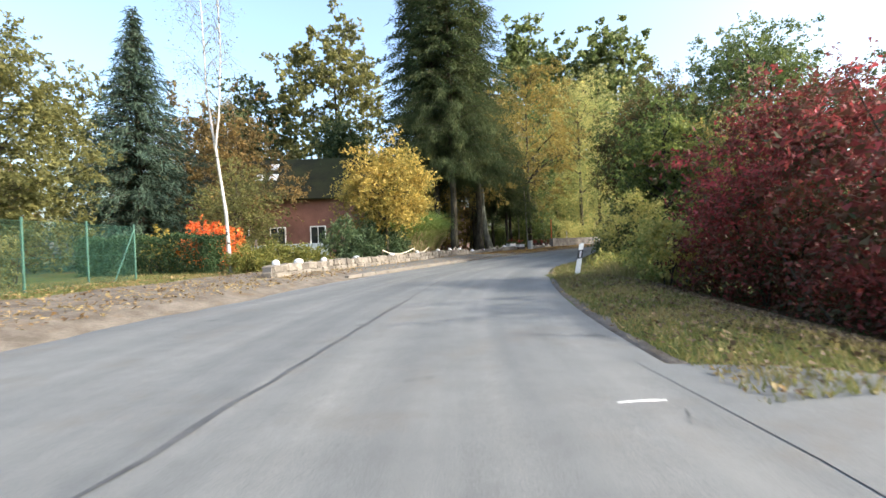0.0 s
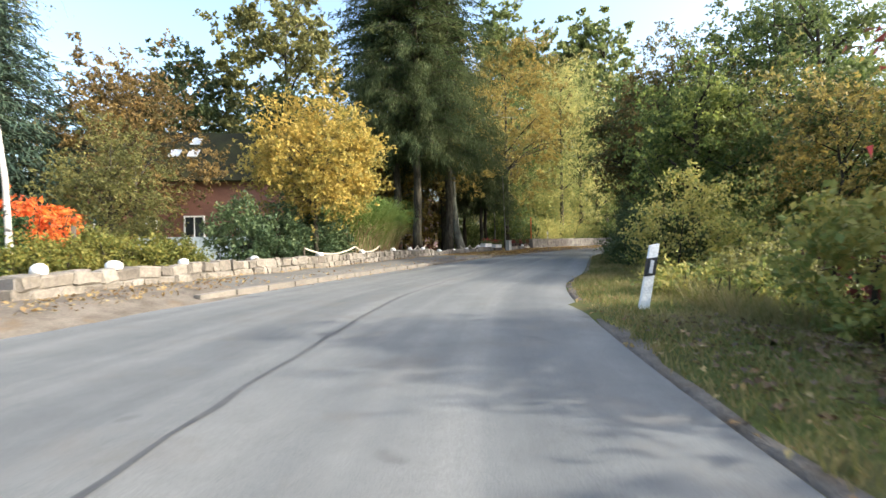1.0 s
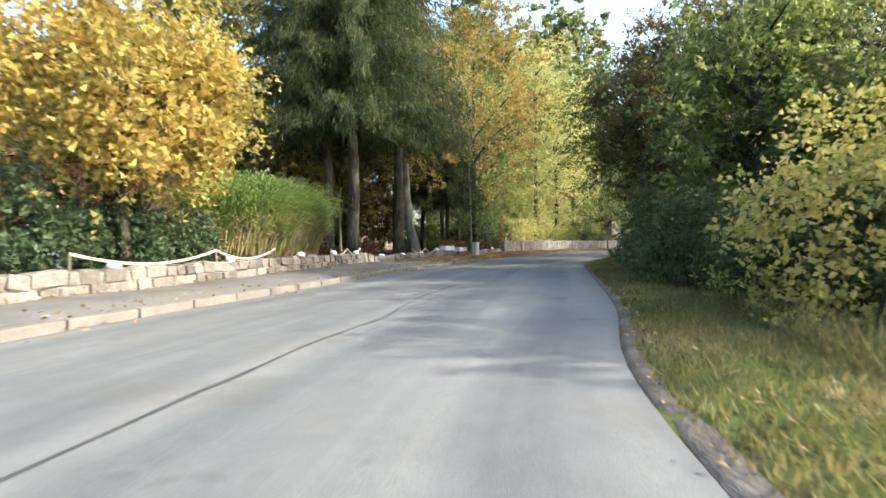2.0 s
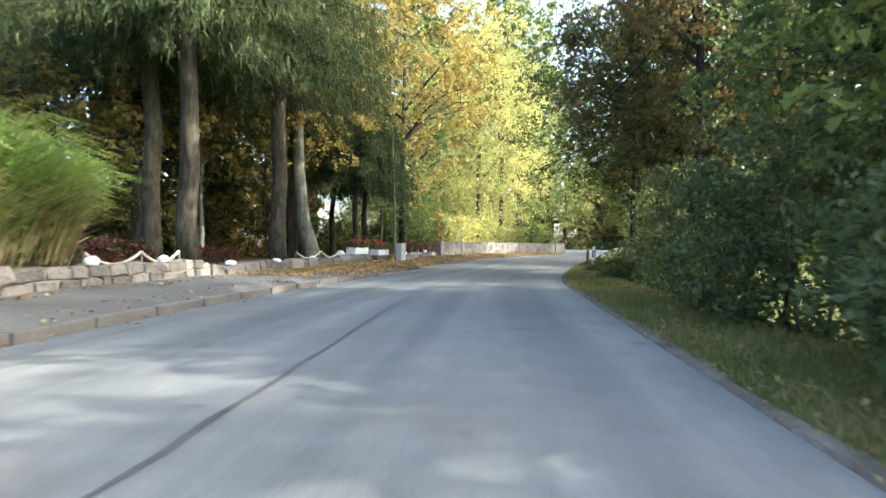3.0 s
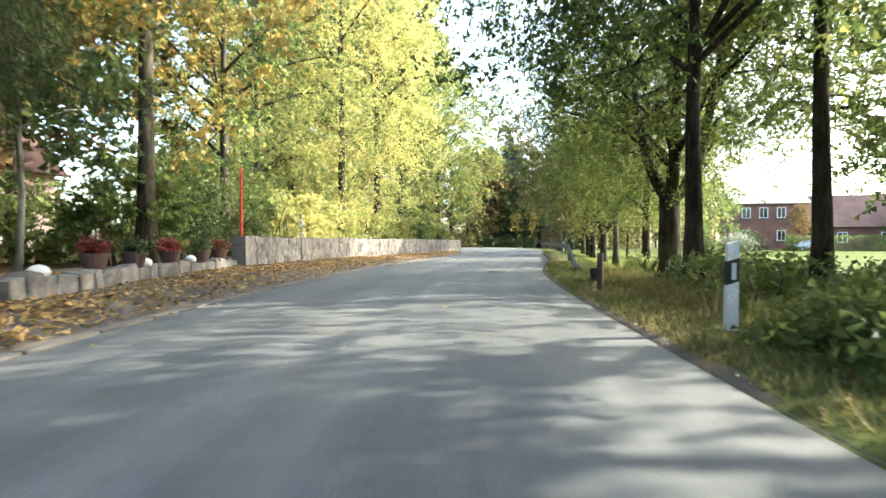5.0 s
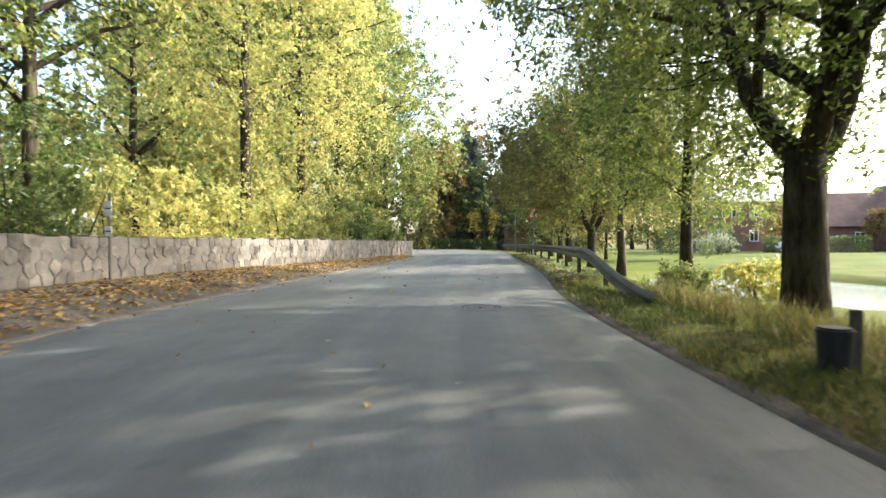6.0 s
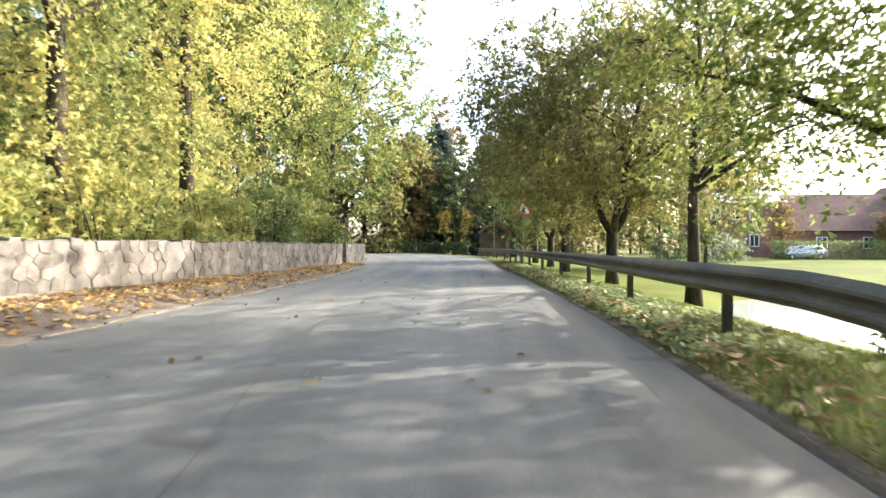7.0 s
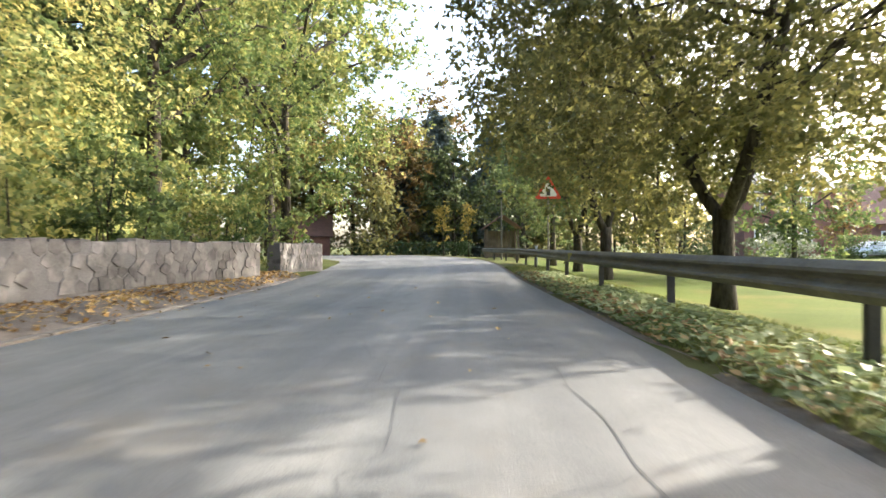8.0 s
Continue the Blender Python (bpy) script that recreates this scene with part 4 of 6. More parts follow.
broadleaf("tree", "green tree behind the creeper thicket", 19.2, 27.6, -0.5, 6.6, 2.8, 0.8, LEAF_BLUE, 18000, 0.15, 0.13, 71, gap=0.2)
shrub("shrub", "tall loose shrub with yellowing leaves on the verge", 12.7, 30.9, -0.45, 1.7, 1.6, 3.2, LEAF_BUSH, 12000, 0.085, 72)
shrub("shrub", "low dry shrub with yellow and brown leaves on the verge", 9.9, 26.6, -0.35, 0.9, 1.3, 0.9, LEAF_BUSH, 4000, 0.08, 74)
shrub("shrub", "low dry shrub with yellow and brown leaves on the verge", 11.0, 26.8, -0.45, 1.0, 1.3, 1.3, LEAF_OLIVE, 4000, 0.08, 75)
broadleaf("tree", "leafy green and yellow roadside tree", 19.8, 33.4, -0.5, 6.6, 2.6, 1.0, LEAF_GREEN, 20000, 0.14, 0.15, 73, gap=0.3)
shrub("shrub", "tangled bramble with yellowing leaves before the thicket", 9.5, 23.7, -0.4, 0.9, 0.8, 1.9, LEAF_BUSH, 5000, 0.09, 77)
broadleaf("tree", "small tree with golden and green leaves on the bank", 17.6, 31.6, -0.5, 5.6, 1.9, 1.2, LEAF_GOLD, 8000, 0.12, 0.08, 78, gap=0.3)
broadleaf("tree", "leafy roadside tree with yellowing leaves", 20.8, 36.6, -0.5, 8.0, 2.6, 1.0, LEAF_OLIVE, 14000, 0.14, 0.13, 76)
for i, (x, y, rx, ry, h, lf) in enumerate([(14.3, 35.6, 1.4, 1.8, 2.4, LEAF_DARK), (16.2, 39.1, 1.4, 2.3, 3.5, LEAF_DARK), (18.2, 42.6, 1.3, 1.9, 3.2, LEAF_DARK), (13.2, 32.2, 1.2, 1.6, 2.4, LEAF_DARK),
                                           (20.4, 45.6, 1.3, 1.8, 2.2, LEAF_GREEN)]):
    shrub("shrub", "dense dark green roadside shrub", x, y, -0.4, rx, ry, h, lf, 15000, 0.085, 80 + i, -25)
for i, (x, y, h, r, b, lf) in enumerate([(17.4, 37.5, 8.5, 2.5, 0.8, LEAF_SUNLIT), (19.0, 39.4, 8.5, 2.6, 0.8, LEAF_GREEN), (22.0, 46.4, 12.2, 4.0, 2.6, LEAF_RUSTDARK), (23.4, 38.0, 12.5, 3.2, 1.0, LEAF_GREEN), (28.0, 45.2, 15.5, 3.8, 1.2, LEAF_GREEN)]):
    broadleaf("tree", "green roadside tree with a few rusty leaves", x, y, -0.5, h, r, b, lf, 9000 + int((1900 if r > 3.7 else 900) * r * r), 0.19 if x == 28.0 else 0.15, 0.1 + 0.015 * h, 90 + i, gap=0.0 if r > 3.7 else 0.25, boughs=16)
for i, (x, y, h, r, b, lf, tr) in enumerate([(26.2, 54.4, 13, 5.6, 4.0, LEAF_GREEN, 0.19), (31.2, 58.2, 11.5, 5.4, 2.8, LEAF_SUNLIT, 0.32), (27.5, 52.7, 12.5, 3.4, 5.2, LEAF_LIME, 0.2), (35.7, 53.5, 10, 4.0, 3.0, LEAF_GREEN, 0.32), (36.5, 62.8, 11, 3.9, 1.9, LEAF_SUNLIT, 0.2), (40.1, 67.3, 8.5, 2.9, 2.4, LEAF_OLIVE, 0.18),
                                            (45.6, 72.7, 10.5, 5.6, 2.4, LEAF_OLIVE, 0.23), (52.9, 80.0, 11, 4.6, 3.4, LEAF_OLIVE, 0.24), (57.5, 84.5, 12, 4.8, 3.0, LEAF_GREEN, 0.24), (64, 91, 11, 4, 2.4, LEAF_GREEN, 0.24)]):
    n = {40.1: 1400, 31.2: 76000, 36.5: 68000, 26.2: 40000, 45.6: 86000, 52.9: 34000}.get(x, 18000)
    broadleaf("roadside_tree", "roadside tree with dark trunk and open green crown", x, y, ground_z(x, y), h, r, b, lf, n, 0.1 if x in (31.2, 36.5) else 0.14 if x == 45.6 else 0.14 if x < 52 else 0.16, tr, 100 + i, fork=0.85,
              gap=0.5 if x == 40.1 else 0.2 if x == 26.2 else 0.4 if x < 28 else 0.0, group="trees along the guardrail", boughs=22 if n > 25000 else 14, stems=3 if x in (31.2, 45.6, 52.9, 57.5) else 0, split=2.8 if x == 31.2 else 2.1, clump=0.85)
for i, (x, y, rx, ry, h) in enumerate([(22.6, 49.4, 1.0, 1.4, 0.9), (24.6, 52.2, 1.1, 1.6, 1.1), (26.6, 53.9, 1.2, 1.5, 1.1), (28.6, 54.4, 1.4, 1.5, 1.0), (24.6, 49.2, 1.5, 1.6, 1.0), (26.9, 50.8, 1.8, 1.4, 1.0), (21.4, 48.2, 0.9, 1.1, 0.9), (20.0, 46.9, 0.8, 1.0, 1.0), (21.6, 49.9, 0.9, 1.2, 1.0)]):
    shrub("shrub", "low bramble shrub with light green leaves on the bank", x, y, -0.4, rx, ry, h, LEAF_SUNLIT if i % 3 == 0 else LEAF_GREEN, 7000, 0.1, 220 + i, -40, skirt=0.3)
shrub("shrub", "pale shrub on the pond's bank", 36.0, 60.6, -0.6, 0.9, 0.9, 1.1, LEAF_BUSH, 2600, 0.11, 117)
shrub("shrub", "pale shrub on the pond's bank", 35.6, 62.4, -0.6, 0.9, 0.7, 0.9, LEAF_GREEN, 2200, 0.11, 118)
shrub("shrub", "round shrub with pale flower heads on the lawn", 77.4, 80.0, -0.3, 2.0, 2.0, 2.2, LEAF_WHITE, 5000, 0.16, 119)
for i, (x, y, rx, h) in enumerate([(79, 86, 3, 3.2), (84, 82.5, 3, 3.0)]):
    shrub("shrub", "dark green garden shrub before the brick houses", x, y, -0.3, rx, 2, h, LEAF_DARK, 5000, 0.18, 121 + i)
shrub("hedge", "clipped green hedge before the brick houses", 90.0, 74.5, -0.3, 5.5, 0.8, 1.9, LEAF_GREEN, 8000, 0.14, 125, -42, "hedge", 1.0)
for i, (x, y, h, r) in enumerate([(91, 79, 5.5, 1.5), (99, 71, 5, 1.3)]):
    broadleaf("tree", "slim orange garden tree before the brick houses", x, y, -0.2, h, r, 0.8, LEAF_RUST, 3500, 0.2, 0.1, 126 + i)
woods("dull green woodland beyond the lawn", [(96, 122), (122, 100), (132, 72), (126, 40)], 9, 11, LEAF_OLIVE, 18000, 203, 0.65)
woods("green thicket behind the roadside trees", [(26, 14), (31, 26), (36, 38)], 6, 5, LEAF_GREEN, 26000, 204, 0.3)
for i, (x, y, h, r) in enumerate([(30.9, 50.3, 5.2, 2.4), (29.4, 47.8, 4.8, 2.0), (62, 75.5, 8.0, 3.2), (58.5, 80.5, 8.5, 3.0)]):
    broadleaf("tree", "spreading green tree on the lawn", x, y, ground_z(x, y), h, r, 0.9, [LEAF_GREEN, LEAF_OLIVE][i % 2], 12000, 0.15 if i < 2 else 0.19, 0.14, 210 + i)
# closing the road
# these spruces carry the haze in their needle colour
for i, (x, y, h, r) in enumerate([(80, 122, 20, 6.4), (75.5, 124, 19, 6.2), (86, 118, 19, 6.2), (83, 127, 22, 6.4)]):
    conifer("spruce", "distant spruce closing the road, haze tinted into its needles", x, y, 0, h, r, NEEDLE_HAZED, 120 + i, 0.6, 0.3, 26, 8, 1.0, power=0.6, hang=0.4)
for i, (x, y, h, r, lf) in enumerate([(69, 127, 20, 6, LEAF_RUST), (63, 131, 18, 6, LEAF_RUST), (86, 130, 26, 6.5, LEAF_RUST), (71, 121, 17, 5, LEAF_RUST), (78, 117, 14, 5, LEAF_DARK), (75, 103, 12, 4.5, LEAF_DARK), (92, 112, 13, 5, LEAF_DARK), (104, 106, 12, 6, LEAF_GREEN), (58, 134, 12, 5, LEAF_OLIVE)]):
    broadleaf("tree", "distant autumn tree beyond the road's end", x, y, 0, h, r, 0.8, lf, 10000, 0.4, 0.3, 130 + i, clump=1.1)
for i, (x, y) in enumerate([(69.7, 109.6), (71.9, 108.0)]):
    broadleaf("young_tree", "narrow yellow young tree with a bare stem", x, y, 0, 5.6, 0.85, 1.3, LEAF_YELLOW, 2200, 0.16, 0.06, 190 + i, clump=0.4)
shrub("hedge", "low dark hedge along the far side of the road", 70.5, 116, 0, 7, 0.7, 1.5, LEAF_HEDGE, 9000, 0.16, 195, -25, "hedge", 1.0)
woods("dull woodland closing the view", [(38, 128), (60, 130), (78, 124), (98, 116)], 8, 19, LEAF_OLIVE, 50000, 205, 0.55)
woods("hedgerow behind the start of the road", [(-40, -35), (0, -45), (40, -35)], 6, 8, LEAF_OLIVE, 12000, 206)


# ---- guardrail, posts and road furniture, right ----
def beam(points, profile):
    """A profile (out, up) swept along points; out is to the left of the way, towards the road."""
    p = np.array(points, float)
    d = np.gradient(p[:, :2], axis=0)
    d /= np.linalg.norm(d, axis=1)[:, None]
    n = np.stack([-d[:, 1], d[:, 0]], 1)
    k = len(profile)
    v = [(a[0] + b[0] * o, a[1] + b[1] * o, a[2] + u) for a, b in zip(p, n) for o, u in profile]
    f = [(i * k + j, i * k + (j + 1) % k, (i + 1) * k + (j + 1) % k, (i + 1) * k + j) for i in range(len(p) - 1) for j in range(k)]
    return v, f + [tuple(range(k))[::-1], tuple(range((len(p) - 1) * k, len(p) * k))]


W_FRONT = [(0.0, -0.155), (0.045, -0.12), (0.075, -0.09), (0.075, -0.06), (0.02, -0.025), (0.005, 0.0), (0.02, 0.025), (0.075, 0.06), (0.075, 0.09), (0.045, 0.12), (0.0, 0.155)]
W_PROFILE = W_FRONT + [(o - 0.008, u) for o, u in reversed(W_FRONT)]
line_r = curve(RAIL, 240)
run = np.concatenate([[0], np.cumsum(np.linalg.norm(np.diff(line_r, axis=0), axis=1))])


def on_rail(s):
    return float(np.interp(s, run, line_r[:, 0])), float(np.interp(s, run, line_r[:, 1]))


S_REF = run[int(np.argmin((line_r[:, 0] - 38.1) ** 2 + (line_r[:, 1] - 69.05) ** 2))]
S_START = run[int(np.argmin((line_r[:, 0] - 28.3) ** 2 + (line_r[:, 1] - 58.9) ** 2))]
RAIL_Z = 0.05
rail = thing("guardrail", 0, 0, 0, 0, "weathered grey steel guardrail on dark posts beside the verge", "guardrail")
s = S_START
while s < run[-1] - 4.3:
    pts = []
    for q in np.linspace(s, s + 4.2, 7):
        x, y = on_rail(q)
        drop = 0.62 * (1 - ease((q - S_START) / 6.0))
        pts.append((x, y, RAIL_Z + 0.625 - drop))
    part("rail_section", beam(pts, W_PROFILE), M_STEEL, rail)
    s += 4.2
k0 = math.ceil((S_START + 2.2 - S_REF) / 3.6)
bmp = bmesh.new()
box(bmp, 0, 0, 0.14, 0.055, 0.1, 1.1, 0.008)
post_mesh = bpy.data.meshes.new("rail_post")
bmp.to_mesh(post_mesh)
post_mesh.materials.append(M_DARKSTEEL)
for i in range(k0, k0 + 13):
    q = S_REF + i * 3.6
    if q > run[-1] - 1:
        break
    x, y = on_rail(q)
    x2, y2 = on_rail(q + 0.3)
    ob = part("post", post_mesh, None, rail)
    drop = 0.62 * (1 - float(ease((q - S_START) / 6.0)))
    turn = math.degrees(math.atan2(y2 - y, x2 - x))
    ob.matrix_basis = pose(x + 0.05 * math.sin(radians(turn)), y - 0.05 * math.cos(radians(turn)), RAIL_Z - drop, 0, 0, turn)


def delineator(x, y, z, turn, lean_x, lean_y):
    """A road marker post: tapered white body with a slanted cap, black band and reflector."""
    t = thing("delineator_post", x, y, z, turn, "white roadside marker post with black band and reflector", "marker post", "marker posts")
    t.matrix_basis = pose(x, y, z, lean_x, lean_y, turn)
    bm = bmesh.new()
    vs = []
    for h, w, dd in ((-0.25, 0.065, 0.05), (0.93, 0.058, 0.042)):
        vs.append([bm.verts.new((sx * w, sy * dd, h + (0.045 * (sx + 1) / 2 if h > 0 else 0))) for sx, sy in ((-1, -1), (1, -1), (1, 0.2), (0.35, 1), (-0.35, 1), (-1, 0.2))])
    n = len(vs[0])
    for i in range(n):
        bm.faces.new((vs[0][i], vs[0][(i + 1) % n], vs[1][(i + 1) % n], vs[1][i]))
    bm.faces.new(vs[1])
    bm.faces.new(vs[0][::-1])
    part("body", bm, M_WHITE, t)
    bm = bmesh.new()
    vs = []
    for h0 in (0.52, 0.76):
        vs.append([bm.verts.new((sx * 0.0635, sy * 0.047, h0 + 0.04 * (sx + 1) / 2)) for sx, sy in ((-1, -1), (1, -1), (1, 0.2), (0.35, 1), (-0.35, 1), (-1, 0.2))])
    for i in range(n):
        bm.faces.new((vs[0][i], vs[0][(i + 1) % n], vs[1][(i + 1) % n], vs[1][i]))
    bm.faces.new(vs[1])
    bm.faces.new(vs[0][::-1])
    part("band", bm, M_BLACK, t, "black slanted band")
    bm = bmesh.new()
    box(bm, 0.0, -0.052, 0.66, 0.045, 0.012, 0.17, 0.004)
    part("reflector", bm, M_REFLECT, t, "silver reflector strip")
    return t


delineator(7.92, 25.3, -0.06, -10, 0, 10)
delineator(21.75, 51.35, -0.02, -30, 0, 1)
delineator(54.0, 84.6, 0.0, -42, 0, 0)


def bin_post():
    t = thing("waste_bin", 25.65, 56.3, ground_z(25.65, 56.3) - 0.1, -38, "small dark green waste bin on a short post", "bin")
    bm = bmesh.new()
    r = bmesh.ops.create_cone(bm, cap_ends=True, segments=20, radius1=0.095, radius2=0.115, depth=0.3, matrix=Matrix.Translation((-0.09, 0, 0.26)))
    bmesh.ops.bevel(bm, geom=[e for e in bm.edges if len(e.link_faces) == 2 and e.calc_face_angle(0) > 1], offset=0.015, segments=2, affect="EDGES")
    part("body", bm, M_BLACK, t, "dark ribbed bin body")
    bm = bmesh.new()
    box(bm, 0.055, 0, 0.2, 0.06, 0.06, 0.66, 0.01)
    part("post", bm, M_WOOD, t)


bin_post()
for x, y, h in [(27.6, 55.9, 0.75), (29.5, 56.6, 0.8), (23.9, 54.8, 0.7), (34.5, 59.5, 0.7)]:
    bm = bmesh.new()
    box(bm, 0, 0, h / 2 - 0.15, 0.1, 0.1, h + 0.3, 0.018)
    ob = part("wooden_post", bm, M_WOOD)
    ob.matrix_basis = pose(x, y, ground_z(x, y), 0, 2, 20)
    tagged(ob, "short dark weathered wooden post in the grass", "post", "short posts on the bank")


def road_z(x, y):
    r, l = offset(EDGE_R, NORM_R, np.array([x]), np.array([y]))[0], offset(EDGE_L, NORM_L, np.array([x]), np.array([y]))[0]
    u = abs(l) / (abs(l) + abs(r) + 1e-6)
    return 0.035 * (1 - (2 * u - 1) ** 2)


def manhole(x, y):
    z = road_z(x, y)
    t = thing("manhole_cover", x, y, z, 20, "round cast-iron manhole cover set in the asphalt", "manhole cover")
    bm = bmesh.new()
    ring = lambda r, h: [bm.verts.new((r * math.cos(a), r * math.sin(a), h)) for a in np.linspace(0, 2 * math.pi, 40, endpoint=False)]
    a, b, c = ring(0.4, 0.002), ring(0.385, 0.012), ring(0.33, 0.012)
    for p, q in ((a, b), (b, c)):
        for i in range(40):
            bm.faces.new((p[i], p[(i + 1) % 40], q[(i + 1) % 40], q[i]))
    part("frame", bm, M_IRON, t)
    bm = bmesh.new()
    bmesh.ops.create_cone(bm, cap_ends=True, segments=40, radius1=0.322, radius2=0.318, depth=0.012, matrix=Matrix.Translation((0, 0, 0.004)))
    for rr, nn in ((0.27, 22), (0.2, 16), (0.12, 9)):
        for i in range(nn):
            an = 2 * math.pi * i / nn
            box(bm, 0, 0, 0.012, 0.035, 0.03, 0.008, 0, pose(rr * math.cos(an), rr * math.sin(an), 0, 0, 0, math.degrees(an)))
    part("lid", bm, M_IRON, t)
    bm = bmesh.new()
    bmesh.ops.create_cone(bm, cap_ends=True, segments=20, radius1=0.06, radius2=0.058, depth=0.02, matrix=Matrix.Translation((0, 0, 0.008)))
    part("centre_cap", bm, M_IRON, t)


manhole(26.15, 60.6)


def ribbon(name, pts, width, mat, label, seed, lift=0.004, wander=0.03):
    """A thin band of tar or a crack that lies on the road."""
    rng = np.random.default_rng(seed)
    c = curve(pts, max(12, int(6 * len(pts))))
    n = normals(c)
    c = c + n * rng.normal(size=(len(c), 1)) * wander
    v, f = [], []
    for i, (p, q) in enumerate(zip(c, n)):
        w = width * rng.uniform(0.6, 1.3) / 2
        for sg in (-1, 1):
            x, y = p + q * w * sg
            v.append((x, y, road_z(x, y) + lift))
        if i:
            f.append((2 * i - 2, 2 * i - 1, 2 * i + 1, 2 * i))
    return tagged(part(name, (v, f), mat), label, "road marking", kind="structure")


ribbon("tar_seam", [(0.9, 9), (1.81, 14.5), (2.14, 16.1), (2.6, 18.2), (3.32, 21.4), (3.89, 23.9), (4.84, 27.45), (6.3, 31.0), (7.23, 32.8), (8.03, 34.9), (9.1, 37.0), (10.11, 39.2), (11.2, 41.6), (12.69, 44.1), (13.4, 45.2)], 0.05, M_TAR, "dark tar seam along the middle of the road", 301, wander=0.012)
ribbon("crack", [(29.4, 63.0), (30.2, 63.9), (32.4, 66.0), (33.3, 67.05), (34.5, 68.3), (36.0, 69.95), (37.85, 72.1)], 0.0065, M_TAR, "dark crack in the asphalt", 302, wander=0.03)
ribbon("crack", [(31.75, 67.05), (32.9, 68.35), (34.7, 70.2), (35.35, 71.0), (36.2, 72.8)], 0.006, M_TAR, "dark crack in the asphalt", 303, wander=0.04)
ribbon("crack", [(27.5, 64), (29.5, 67), (31, 68.6)], 0.011, M_TAR, "dark crack in the asphalt", 304, wander=0.025)
ribbon("crack", [(4.66, 14.45), (4.62, 14.6), (4.7, 14.75)], 0.012, M_TAR, "dark crack in the asphalt", 305, wander=0.03)
ribbon("paint_dash", [(4.36, 14.93), (4.52, 14.94), (4.67, 14.93)], 0.03, M_WHITE, "short worn white paint mark", 306, wander=0.0)


# ---- stone walls ----
def stone_mesh(name, seed, mat):
    """A roughly squared stone with worn edges, one metre each way."""
    rng = np.random.default_rng(seed)
    bm = bmesh.new()
    box(bm, 0, 0, 0, 1, 1, 1)
    bmesh.ops.bevel(bm, geom=bm.edges[:], offset=0.1, segments=1, affect="EDGES")
    for v in bm.verts:
        v.co += Vector(rng.normal(size=3) * 0.04)
    me = bpy.data.meshes.new(name)
    bm.to_mesh(me)
    bm.free()
    me.materials.append(mat)
    return me


def varied_stone(name, c1, c2, c3, grain=14, stain=0.3):
    """Stone whose tone differs from piece to piece."""
    m, n, l, b = material(name, 0.9)
    g, o = n.new("ShaderNodeNewGeometry"), n.new("ShaderNodeObjectInfo")
    r = ramp_node(n, [(0.0, c1), (0.5, c2), (1.0, c3)])
    l.new(o.outputs["Random"], r.inputs["Fac"])
    t = noise_node(n, l, grain, 7, 0.7, g.outputs["Position"])
    q = ramp_node(n, [(0.3, (0.5, 0.5, 0.5)), (0.7, (1.25, 1.22, 1.18))])
    l.new(t.outputs["Fac"], q.inputs["Fac"])
    mx = n.new("ShaderNodeMix")
    mx.data_type, mx.blend_type = "RGBA", "MULTIPLY"
    mx.inputs["Factor"].default_value = 1.0
    l.new(r.outputs["Color"], mx.inputs["A"])
    l.new(q.outputs["Color"], mx.inputs["B"])
    w = noise_node(n, l, 1.7, 5, 0.65, g.outputs["Position"])
    q2 = ramp_node(n, [(0.4, (0.45, 0.45, 0.43)), (0.56, (1.08, 1.07, 1.05))])
    l.new(w.outputs["Fac"], q2.inputs["Fac"])
    m2 = n.new("ShaderNodeMix")
    m2.data_type, m2.blend_type = "RGBA", "MULTIPLY"
    m2.inputs["Factor"].default_value = stain
    l.new(mx.outputs["Result"], m2.inputs["A"])
    l.new(q2.outputs["Color"], m2.inputs["B"])
    l.new(m2.outputs["Result"], b.inputs["Base Color"])
    bp = n.new("ShaderNodeBump")
    bp.inputs["Strength"].default_value, bp.inputs["Distance"].default_value = 0.8, 0.03
    l.new(t.outputs["Fac"], bp.inputs["Height"])
    l.new(bp.outputs["Normal"], b.inputs["Normal"])
    return m


M_FIELD = varied_stone("garden_wall_stone", (0.12, 0.105, 0.088), (0.19, 0.168, 0.14), (0.27, 0.245, 0.21))
M_PARK = varied_stone("park_wall_stone", (0.16, 0.15, 0.138), (0.205, 0.192, 0.178), (0.28, 0.265, 0.247), 3.2, 0.85)
M_JOINT = surface("old_mortar", (0.15, 0.14, 0.127), (0.215, 0.2, 0.184), 3, 40, 0.95, bump=0.5)
FIELD_STONES = [stone_mesh("stone", 400 + i, M_FIELD) for i in range(7)]
PARK_STONES = [stone_mesh("stone", 420 + i, M_PARK) for i in range(7)]


